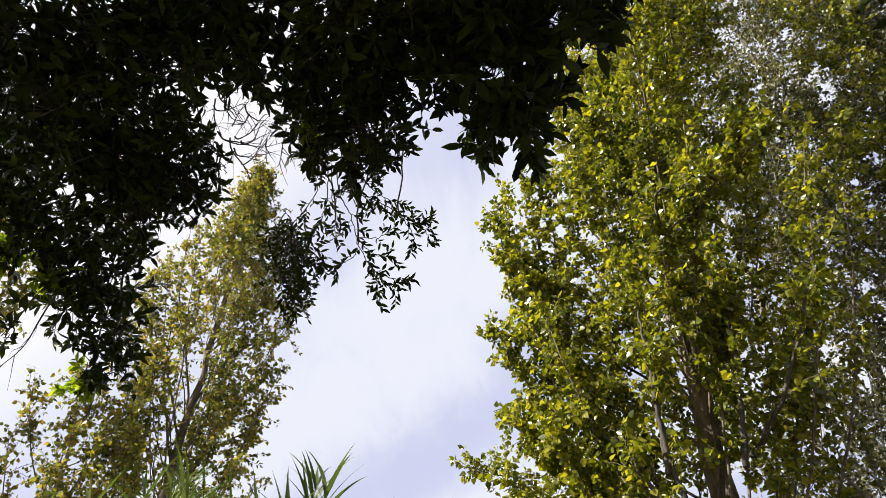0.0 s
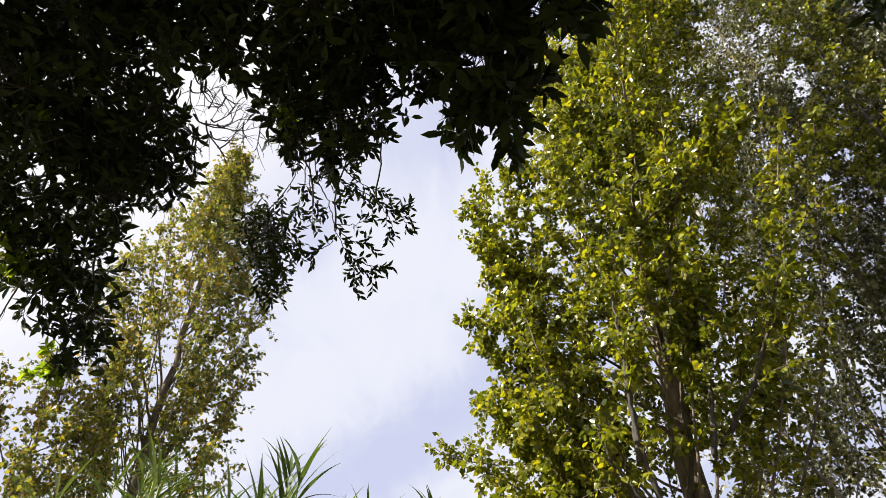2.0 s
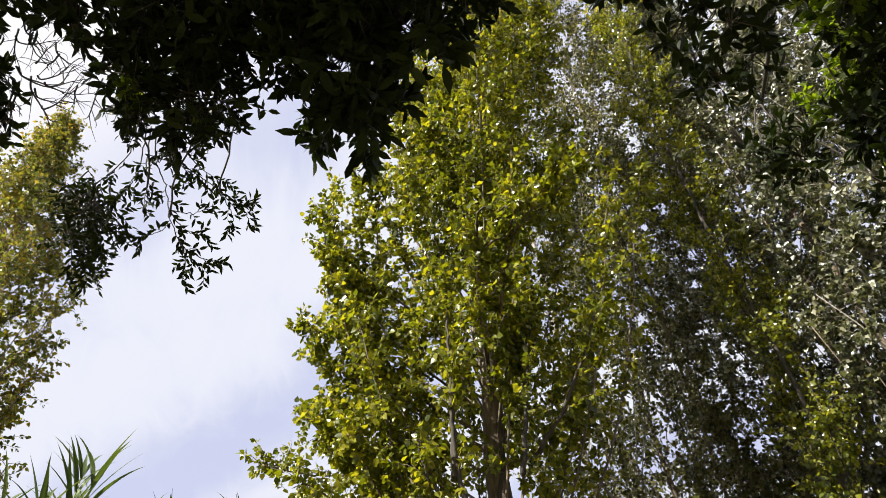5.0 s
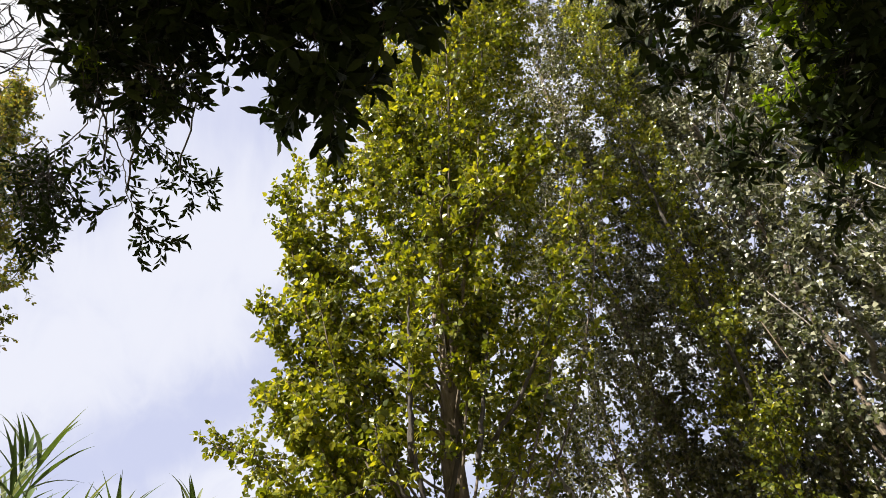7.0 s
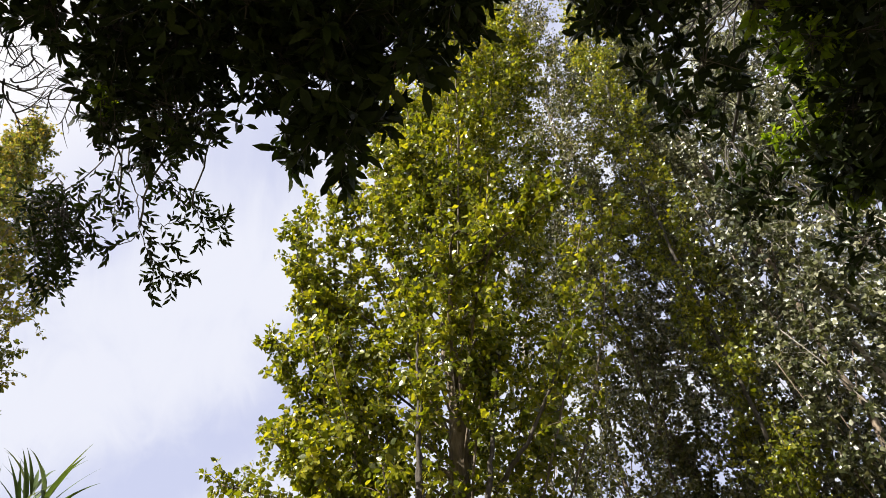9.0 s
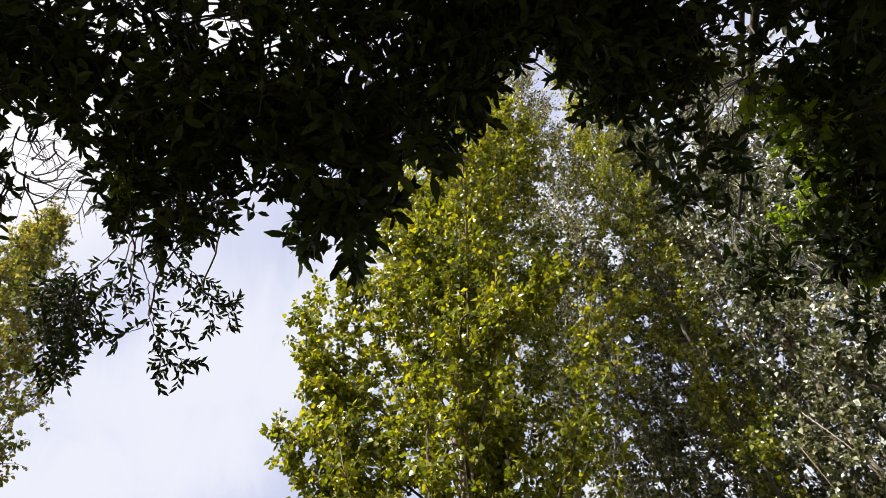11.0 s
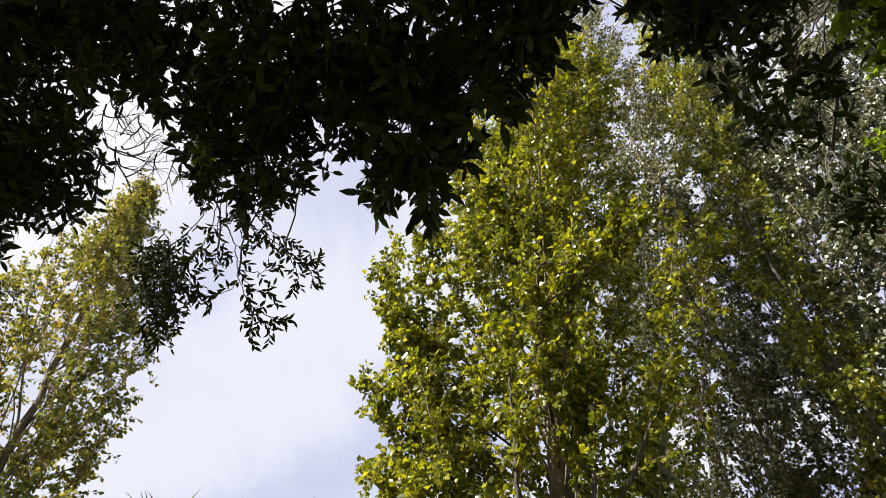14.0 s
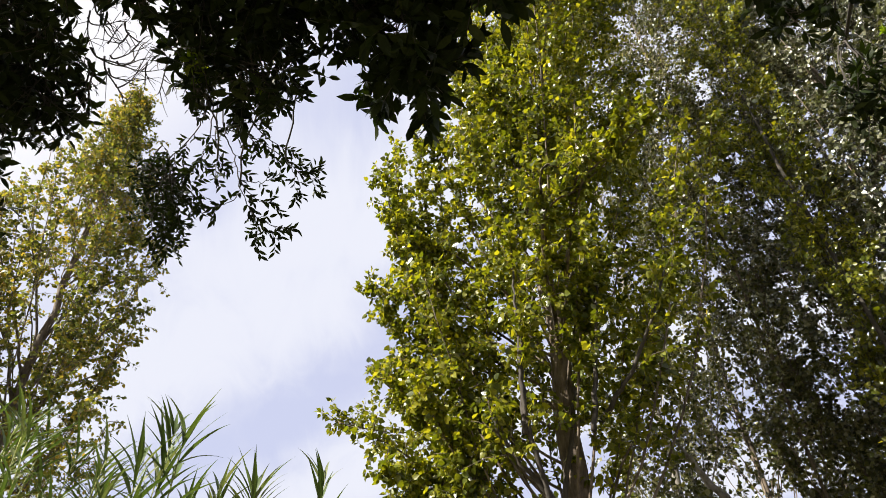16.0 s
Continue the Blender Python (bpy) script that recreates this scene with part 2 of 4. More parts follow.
HEART = (((-0.4, 0, 0.05), (0, 0.012, 0), (0.45, 0, 0.03), (1, 0, -0.08), (0.05, -0.36, 0.05), (0.4, -0.46, 0.05), (0.05, 0.36, 0.05), (0.4, 0.46, 0.05), (0, -0.012, 0)),
         ((0, 8, 1), (8, 2, 5, 4), (2, 3, 5), (1, 6, 7, 2), (2, 7, 3)))
HEART_PLAIN = (((-0.05, 0, 0), (0.06, -0.38, 0.06), (0.42, -0.44, 0.05), (1, 0, -0.08), (0.42, 0.44, 0.05), (0.06, 0.38, 0.06)), ((0, 3, 2, 1), (0, 5, 4, 3)))
KITE = (((0, 0, 0), (0.34, -0.5, 0.09), (1, 0, -0.04), (0.34, 0.5, 0.09)), ((0, 2, 1), (0, 3, 2)))


def blades(shape, at, ahead, above, length, width):
    """Leaves of one shape: foot, way of the midrib, way of the upper side, length and width of each."""
    ahead = unit(ahead)
    side = unit(np.cross(ahead, above))
    top = np.cross(side, ahead)
    v = np.array(shape[0])
    length, width = np.asarray(length)[:, None, None], np.asarray(width)[:, None, None]
    return at[:, None] + ahead[:, None] * v[None, :, :1] * length + side[:, None] * v[None, :, 1:2] * width + top[:, None] * v[None, :, 2:] * length


def along_line(points, t):
    """Places and ways at the shares t of a line's length."""
    p = np.asarray(points, float)
    d = np.linalg.norm(np.diff(p, axis=0), axis=1)
    s = np.concatenate([[0], np.cumsum(d)]) / d.sum()
    at = np.stack([np.interp(t, s, p[:, k]) for k in range(3)], -1)
    way = unit(np.stack([np.interp(np.clip(t + 0.04, 0, 1), s, p[:, k]) - np.interp(np.clip(t - 0.04, 0, 1), s, p[:, k]) for k in range(3)], -1))
    return at, way


def leaf_things(shape, mesh, at, ahead, above, length, width, parent):
    """Single leaves as parts that share one mesh."""
    ahead = unit(ahead)
    side = unit(np.cross(ahead, above))
    top = np.cross(side, ahead)
    for k in range(len(at)):
        ob = new("leaf", mesh)
        ob.parent = parent
        m = np.eye(4)
        m[:3, 0], m[:3, 1], m[:3, 2], m[:3, 3] = ahead[k] * length[k], side[k] * width[k], top[k] * length[k], at[k]
        ob.matrix_local = Matrix(m.tolist())


def thing(name, at, label, category, group=""):
    ob = new(name)
    ob.location = at
    return tagged(ob, label, category, group)


# ---- ground: one sheet to the horizon, gently uneven ----
steps = np.concatenate([-np.geomspace(1500, 14, 14), np.linspace(-12, 12, 33), np.geomspace(14, 1500, 14)])
gx, gy = np.meshgrid(steps, steps)
far = np.clip(np.hypot(gx, gy) / 30, 0, 1)
gz = 0.05 * np.sin(gx * 0.9 + 1.0) * np.cos(gy * 0.7) * (1 - far)
k = len(steps)
ground = new("ground", mesh_of("ground", np.stack([gx, gy, gz], -1).reshape(-1, 3), [(j * k + i, j * k + i + 1, (j + 1) * k + i + 1, (j + 1) * k + i) for j in range(k - 1) for i in range(k - 1)], M_SOIL))
tagged(ground, "bare dry brown soil under the trees", "ground", kind="structure")


# ---- poplars ----
def poplar(name, base, axis, profile, limbs, twigs, leaves, leaf, shape, leaf_mat, bark_mat, trunk_r, crown_foot, label, lobes=0.3, boughs=(), bough_r=0.012, singles=0, lean_in=(), group="poplars", rise=2.5, twig_len=0.42, face=(0, 0, 0), crowd=(0.0, 0.0), bare=(), loose=0, inner=0.2, stems=()):
    """A poplar: a straight trunk, steep limbs that end on the crown's profile, twigs along them and leaves along the twigs.
    axis: offsets (x, y) of the trunk at heights; profile: crown radius at heights; boughs: lines of single outer boughs."""
    global rng
    rng = np.random.default_rng(int(abs(base[0]) * 100) + int(abs(base[1]) * 1000))     # each tree grows by itself
    root = thing(name, (base[0], base[1], 0), label, "tree", group)
    hz = np.array([a[0] for a in axis])
    ax = lambda z: np.array([np.interp(z, hz, [a[1] for a in axis]), np.interp(z, hz, [a[2] for a in axis]), z])
    top = hz[-1]
    radius = lambda z: np.interp(z, [q[0] for q in profile], [q[1] for q in profile])
    zs = np.concatenate([[-0.12, 0.0, 0.25], np.linspace(0.8, top, 26)])
    line = np.array([ax(z) for z in zs]) + np.c_[rng.normal(size=(len(zs), 2)) * 0.02, np.zeros(len(zs))]
    r = trunk_r * (1 - np.clip(zs / top, 0, 1)) ** 0.8 + 0.008
    r[:3] *= (1.35, 1.3, 1.12)
    piece("trunk", *tube(line, r, 12), bark_mat, root)
    seedz = rng.uniform(0, 50)
    wood, crown = Pile(), Pile()
    lines = []
    for i in range(limbs):
        z1 = crown_foot + (top - crown_foot) * ((i + 0.6) / limbs) ** 0.92
        turn = i * 2.39996 + rng.normal() * 0.25
        turn -= crowd[1] * math.sin(turn - radians(crowd[0]))     # limbs crowd to one side
        if any(z1 < below and math.cos(turn) * dx + math.sin(turn) * dy > least for dx, dy, least, below in bare):     # low limbs left out so trunk and sky show in the camera's view
            continue
        out = radius(z1) * rng.uniform(0.72, 1.0) * (1 + lobes * noise.noise(Vector((math.cos(turn) * 1.4, math.sin(turn) * 1.4, z1 * 0.75 + seedz))) * 1.6)
        for dx, dy, share, below in lean_in:     # narrower to one side, below a height
            out *= 1 - share * max(0.0, math.cos(turn) * dx + math.sin(turn) * dy) * min(1.0, max(0.0, below - z1))
        out = max(out, 0.12)
        z0 = max(z1 - out * rise * rng.uniform(0.8, 1.3) - 0.3, crown_foot * 0.6)
        a, c = ax(z0), ax(z1) + np.array([math.cos(turn) * out, math.sin(turn) * out, 0])
        b = a + (c - a) * np.array([0.55, 0.55, 0.42])
        lines.append((curve((a, b, c), 5, 0.012), 0.045 * trunk_r + 0.003 * out + 0.003))
    for q in stems:     # stout upright stems with few twigs
        pts = curve([np.array(p) - (base[0], base[1], 0) for p in ((np.array(q[0]) * 2 - q[1]), *q)], 5, 0.006)
        piece("limb", *tube(pts, np.linspace(0.025, 0.01, len(pts)), 7), M_BARK_DARK, root)
        lines.append((pts, 0.0))
    for q in boughs:
        foot = ax(max(q[0][2] - 0.9, 0.8))
        lines.append((curve((foot, *[np.array(p) - (base[0], base[1], 0) for p in q]), 5, 0.006), bough_r))
    at_all, way_all, up_all = [], [], []
    for k, (pts, r0) in enumerate(lines):
        if r0:
            piece("limb", *tube(pts, np.linspace(r0, 0.005, len(pts)), 6), bark_mat, root)
        own = k >= len(lines) - len(boughs)
        n = int(twigs * (0.3 if not r0 else 0.6 if k >= len(lines) - loose else 0.9 if own else 1) * rng.uniform(0.85, 1.15))
        start = 0.3 if own else inner     # the wood near the trunk is bare
        t = np.sort(start + (1 - start) * rng.uniform(0, 1, n) ** 0.75)
        t[-1] = 1.0
        at, way = along_line(pts, t)
        spread = 0.75 if k >= len(lines) - loose else 0.7 if own else 1.0
        ways = unit(way * 0.55 + some_ways(n) * 0.95 + (0, 0, 0.3))
        size = twig_len * rng.uniform(0.45, 1.1, n) * spread
        for p, w, s in zip(at, ways, size):
            tip = p + w * s + np.array([0, 0, -0.08 * s])
            tp = np.stack([p, p + w * s * 0.5 + (0, 0, 0.04 * s), tip])
            wood.tube(tp, (0.0045, 0.0032, 0.0015), 3)
            q, qw = along_line(tp, np.linspace(0.15, 1.0, leaves))
            at_all.append(q)
            way_all.append(qw)
    at_all, way_all = np.concatenate(at_all), np.concatenate(way_all)
    n = len(at_all)
    ahead = unit(way_all * 0.35 + some_ways(n) * 0.75 + (0, 0, -0.45))
    above = unit(some_ways(n) + (np.array(face) if any(face) else np.array(to_sun) * 0.4 + (0, 0, 0.1)))
    size = leaf * (0.5 + 0.9 * rng.uniform(0, 1, n) ** 1.3)
    foot = at_all + ahead * size[:, None] * 0.5 * (shape is HEART) + some_ways(n) * (0.0 if shape is HEART else 0.035)
    if singles:
        pick = np.arange(n - singles, n)
        me = mesh_of("leaf", np.array(shape[0]), list(shape[1]), leaf_mat)
        leaf_things(shape, me, foot[pick], ahead[pick], above[pick], size[pick] * 1.08, size[pick] * rng.uniform(0.8, 1.0, singles), root)
        keep = np.arange(n - singles)
    else:
        keep = np.arange(n)
    plain = HEART_PLAIN if shape is HEART else shape
    crown.blades(blades(plain, foot[keep], ahead[keep], above[keep], size[keep], size[keep] * rng.uniform(0.8, 1.0, len(keep))), plain[1])
    tagged(wood.put("twigwork", bark_mat, root), kind="stuff")
    tagged(crown.put("foliage", leaf_mat, root), kind="stuff")
    return root


OUTER = (
    ((1.44, 5.49, 5.55), (0.97, 5.53, 5.64), (0.47, 5.50, 5.76)),
    ((1.34, 5.15, 6.01), (0.93, 5.17, 6.09), (0.68, 5.14, 6.16)),
    ((1.39, 5.76, 5.17), (0.97, 5.72, 5.36), (0.69, 5.66, 5.51)),
    ((1.58, 6.01, 4.65), (0.90, 6.05, 4.84), (0.51, 5.95, 5.08)),
    ((1.61, 6.12, 4.41), (0.75, 6.23, 4.51), (0.28, 6.23, 4.59)),
    ((2.17, 3.82, 5.70), (2.43, 3.42, 5.90), (2.67, 3.03, 6.04)),
    ((2.14, 3.71, 5.81), (2.29, 3.49, 5.92), (2.46, 3.20, 6.05)),
    ((1.85, 3.83, 5.84), (2.02, 3.68, 5.89), (2.15, 3.55, 5.95)),
    ((1.92, 4.11, 5.55), (2.16, 3.78, 5.74), (2.35, 3.54, 5.85)),
)
LEADERS_LOW = (
    ((1.25, 5.50, 3.64), (0.86, 5.47, 3.94), (0.55, 5.41, 4.08)),
    ((1.27, 5.49, 3.99), (0.94, 5.46, 4.40), (0.71, 5.49, 4.71)),
    ((1.34, 5.48, 3.45), (0.94, 5.36, 3.63), (0.63, 5.30, 3.71)),
    ((1.31, 5.07, 3.62), (1.08, 5.02, 3.98), (0.88, 4.96, 4.30)),
    ((1.21, 5.51, 4.93), (0.93, 5.51, 6.04), (0.79, 5.48, 7.13), (0.75, 5.49, 8.03)),
    ((1.31, 5.38, 5.12), (1.13, 5.32, 6.31), (1.05, 5.28, 7.36), (1.00, 5.24, 7.92)),
    ((1.06, 5.23, 5.26), (0.82, 5.22, 6.03), (0.66, 5.19, 6.56), (0.63, 5.20, 7.29)),
    ((1.34, 5.37, 5.68), (1.27, 5.29, 6.56), (1.25, 5.29, 7.50), (1.25, 5.29, 8.14)),
)
LEADERS_TALL = (
    ((1.66, 5.13, 6.90), (1.57, 5.10, 8.21), (1.63, 5.08, 9.82)),
    ((1.98, 5.07, 7.91), (1.84, 5.01, 9.05), (1.87, 5.00, 10.21)),
    ((2.24, 4.84, 8.79), (2.24, 4.73, 9.77), (2.37, 4.67, 10.51)),
    ((1.82, 4.91, 3.75), (1.75, 4.73, 4.46), (1.76, 4.67, 5.14), (1.80, 4.60, 6.01)),
    ((1.46, 5.13, 4.13), (1.20, 5.10, 4.96), (1.09, 5.07, 5.77)),
    ((2.17, 4.66, 4.04), (2.26, 4.50, 4.72), (2.41, 4.37, 5.54)),
    ((2.32, 4.81, 3.82), (2.50, 4.66, 4.84), (2.67, 4.51, 5.70)),
    ((1.61, 5.09, 3.92), (1.56, 5.00, 4.73), (1.56, 4.90, 5.56)),
)
LEADERS = LEADERS_LOW + LEADERS_TALL
PALE_LIMBS = (
    ((6.02, 3.44, 4.28), (5.67, 3.23, 4.49), (5.36, 3.08, 4.66), (5.08, 2.96, 4.79), (4.84, 2.89, 5.00)),
    ((6.19, 3.12, 4.98), (5.88, 3.05, 5.06), (5.55, 3.04, 5.24), (5.23, 3.01, 5.38), (5.01, 2.98, 5.60)),
)
LEANING = (
    ((4.23, 6.00, 3.63), (4.05, 6.00, 4.02), (3.90, 5.98, 4.28), (3.79, 6.05, 4.56)),
)
STEMS = (
    ((1.78, 4.61, 3.29), (1.66, 4.49, 3.78), (1.63, 4.45, 4.09), (1.64, 4.45, 4.39), (1.67, 4.44, 4.83), (1.71, 4.47, 5.30)),
    ((1.64, 4.47, 4.08), (1.66, 4.44, 4.44), (1.77, 4.45, 4.72), (1.89, 4.45, 5.16)),
    ((1.70, 4.63, 3.43), (1.53, 4.59, 3.61), (1.41, 4.58, 3.85), (1.37, 4.54, 3.96)),
    ((2.24, 4.45, 4.06), (2.30, 4.43, 4.36), (2.37, 4.39, 4.74), (2.46, 4.39, 5.17)),
    ((2.16, 4.88, 3.87), (2.28, 4.71, 4.47), (2.36, 4.62, 4.80), (2.39, 4.55, 5.04)),
    ((2.50, 4.60, 4.13), (2.60, 4.43, 4.28), (2.79, 4.19, 4.69), (2.97, 4.07, 5.12)),
)
poplar("poplar", (2.33, 5.13), ((0, -0.25, 0.12), (3.6, -0.11, 0.05), (4.5, -0.02, 0.01), (6.2, 0.02, 0), (10.6, 0.6, -0.25), (12.9, 1.2, -0.7)),
       ((2.0, 1.4), (3.0, 2.0), (4.2, 2.1), (4.8, 1.9), (5.5, 1.9), (6.2, 1.95), (7.0, 2.05), (8.1, 1.95), (8.7, 1.4), (10.0, 1.3), (10.8, 1.25), (12.0, 0.95), (12.9, 0.35)),
       98, 54, 26, 0.052, HEART, M_POPLAR, M_BARK, 0.13, 2.4, "tall yellow-green poplar with sunlit leaves and grey trunk", boughs=LEADERS + OUTER, bough_r=0.015, singles=290, lean_in=((0.91, -0.41, 0.6, 6.2), (-0.42, -0.91, 0.35, 9.5), (0.42, 0.91, 0.45, 8.5)), twig_len=0.42, lobes=0.2, crowd=(165, 0.34), bare=((-0.42, -0.91, 0.8, 7.2), (0.91, -0.41, 0.55, 5.2), (0.42, 0.91, 0.75, 5.6)), loose=len(OUTER), inner=0.25, stems=STEMS)
GOLDEN = (
    ((-3.86, 8.16, 7.21), (-4.25, 7.96, 8.37), (-4.43, 7.86, 9.77)),
    ((-3.97, 8.10, 6.78), (-4.43, 7.86, 7.72), (-4.67, 7.72, 8.64)),
    ((-3.95, 8.12, 6.41), (-4.45, 7.85, 6.99), (-4.81, 7.63, 7.64)),
    ((-3.36, 8.38, 7.36), (-2.90, 8.55, 7.92), (-2.55, 8.66, 8.01)),
    ((-3.62, 8.27, 8.16), (-3.19, 8.45, 8.54), (-2.59, 8.65, 8.62)),
    ((-3.37, 8.37, 6.39), (-3.01, 8.51, 6.85), (-2.72, 8.61, 7.32)),
    ((-3.25, 8.42, 5.89), (-2.83, 8.57, 6.32), (-2.63, 8.64, 6.81)),
    ((-3.64, 8.26, 8.63), (-3.46, 8.34, 9.48), (-3.10, 8.48, 10.20)),
)
# leaves of the row behind are turned to glint sunlight towards the camera
GLINT_FACE = (-0.95, -0.2, 0.3)
poplar("poplar", (5.45, 4.55), ((0, 0, 0), (9, 0, 0), (17.4, 0.4, -0.4)), ((2.5, 0.35), (8, 0.42), (13, 0.45), (16, 0.35), (17.4, 0.1)),
       46, 30, 22, 0.05, KITE, M_POPLAR, M_BARK_DARK, 0.02, 2.4, "slender tall poplar, yellow-green leaves on a thin dark trunk", face=GLINT_FACE)
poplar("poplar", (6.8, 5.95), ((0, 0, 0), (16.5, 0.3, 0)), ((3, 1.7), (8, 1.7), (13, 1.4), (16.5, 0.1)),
       58, 46, 31, 0.055, KITE, M_POPLAR_HALF_SHADE, M_BARK, 0.075, 2.2, "half-shaded olive green poplar with a grey trunk", face=GLINT_FACE, twig_len=0.58)
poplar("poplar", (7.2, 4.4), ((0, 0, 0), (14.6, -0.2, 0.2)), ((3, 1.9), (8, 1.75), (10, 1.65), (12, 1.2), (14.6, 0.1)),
       58, 46, 31, 0.055, KITE, M_POPLAR_SHADED, M_BARK, 0.05, 2.2, "shaded grey-green poplar with a thin grey trunk", face=GLINT_FACE, twig_len=0.58)
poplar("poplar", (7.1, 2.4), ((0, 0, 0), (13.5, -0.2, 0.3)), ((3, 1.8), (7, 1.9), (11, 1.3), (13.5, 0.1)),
       54, 44, 31, 0.055, KITE, M_POPLAR_SHADED, M_BARK_PALE, 0.055, 2.2, "shaded grey-green poplar with leaning pale limbs", boughs=PALE_LIMBS, bough_r=0.045, face=GLINT_FACE, twig_len=0.58)
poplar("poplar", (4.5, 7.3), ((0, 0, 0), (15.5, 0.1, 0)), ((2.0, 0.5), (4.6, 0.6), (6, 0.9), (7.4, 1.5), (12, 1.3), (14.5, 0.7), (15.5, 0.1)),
       52, 25, 24, 0.056, KITE, M_POPLAR_HALF_SHADE, M_BARK_PALE, 0.055, 2.2, "half-shaded dark olive poplar with a leaning pale stem, behind another", boughs=LEANING, bough_r=0.07, face=GLINT_FACE, twig_len=0.58)
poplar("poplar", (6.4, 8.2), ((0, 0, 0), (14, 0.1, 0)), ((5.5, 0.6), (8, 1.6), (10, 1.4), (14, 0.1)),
       36, 25, 23, 0.068, KITE, M_POPLAR_HALF_SHADE, M_BARK, 0.05, 6.0, "half-shaded olive poplar behind the row", face=GLINT_FACE, twig_len=0.58)
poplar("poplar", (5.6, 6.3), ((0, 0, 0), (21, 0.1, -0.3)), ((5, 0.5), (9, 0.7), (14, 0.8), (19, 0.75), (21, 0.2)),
       60, 30, 21, 0.052, KITE, M_POPLAR_HALF_SHADE, M_BARK, 0.017, 4.5, "tall thin poplar with pale stem and sparse leaves", face=GLINT_FACE, twig_len=0.58)
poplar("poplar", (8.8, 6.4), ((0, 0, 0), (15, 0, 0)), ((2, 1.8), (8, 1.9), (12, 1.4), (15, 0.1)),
       42, 30, 22, 0.07, KITE, M_POPLAR_SHADED, M_BARK, 0.05, 1.8, "shaded dark poplar deep in the row", face=GLINT_FACE, twig_len=0.58)
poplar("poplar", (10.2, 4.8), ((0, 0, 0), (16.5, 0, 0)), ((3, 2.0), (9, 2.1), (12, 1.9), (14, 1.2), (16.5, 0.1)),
       46, 30, 22, 0.075, KITE, M_POPLAR_SHADED, M_BARK, 0.05, 2.2, "far shaded poplar closing the row", face=GLINT_FACE, twig_len=0.58)
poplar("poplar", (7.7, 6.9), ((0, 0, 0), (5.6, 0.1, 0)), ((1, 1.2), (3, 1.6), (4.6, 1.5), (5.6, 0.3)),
       46, 38, 24, 0.065, KITE, M_POPLAR_HALF_SHADE, M_BARK, 0.04, 1.0, "low bushy poplar with half-shaded olive green leaves", face=GLINT_FACE, twig_len=0.5, rise=1.4)
poplar("poplar", (-3.6, 8.27), ((0, 0, 0), (11.9, -0.05, 0)), ((2, 1.1), (5.6, 1.12), (7, 1.15), (8.4, 1.12), (9.2, 0.9), (10.3, 0.5), (11.4, 0.22), (11.9, 0.06)),
       88, 33, 19, 0.05, HEART, M_POPLAR_GOLD, M_BARK, 0.08, 2.2, "slim poplar turning golden yellow, open crown", twig_len=0.40, lobes=0.3, boughs=GOLDEN, bough_r=0.02, inner=0.28)
poplar("young_poplar", (-4.45, 7.4), ((0, 0, 0), (6.3, -0.1, 0)), ((1.5, 1.2), (3.5, 1.5), (4.8, 1.3), (5.7, 0.8), (6.3, 0.25)),
       46, 26, 14, 0.05, HEART, M_POPLAR_GOLD, M_BARK, 0.07, 1.2, "low young poplar with thin green-gold foliage", rise=1.3, group="", twig_len=0.36, lobes=0.4)
poplar("poplar", (-7.6, 7.4), ((0, 0, 0), (9.8, 0, 0)), ((7.4, 1.2), (8.6, 1.3), (9.4, 0.7), (9.8, 0.1)),
       26, 26, 18, 0.075, KITE, M_POPLAR_GOLD, M_BARK, 0.11, 7.6, "far poplar with dull green-gold leaves")

# ---- the evergreen under which the camera stands ----
rng = np.random.default_rng(21)
# ends of its boughs: place and radius of the tuft of shoots
BOUGHS_LEFT_LOW = (
    (-1.74, 2.80, 3.68, 0.17, 1.00),
    (-1.94, 2.62, 3.74, 0.19, 0.50),
    (-1.78, 2.65, 3.83, 0.20, 1.00),
    (-1.82, 2.86, 3.54, 0.12, 0.75),
    (-2.01, 2.48, 3.84, 0.19, 0.50),
    (-1.74, 2.92, 3.51, 0.13, 1.00),
    (-2.11, 2.26, 3.97, 0.19, 0.50),
    (-1.86, 2.17, 3.93, 0.22, 0.50),
    (-1.81, 2.46, 4.02, 0.24, 0.75),
    (-1.49, 2.17, 3.91, 0.18, 1.00),
    (-1.27, 2.12, 4.05, 0.14, 1.00),
    (-1.22, 2.29, 4.11, 0.09, 1.00),
    (-1.32, 2.00, 4.07, 0.21, 1.00),
    (-2.30, 2.24, 3.81, 0.27, 0.50),
    (-2.28, 2.06, 4.01, 0.30, 0.50),
    (-2.16, 2.62, 3.52, 0.06, 0.50),
    (-1.61, 2.47, 3.99, 0.09, 1.00),
)
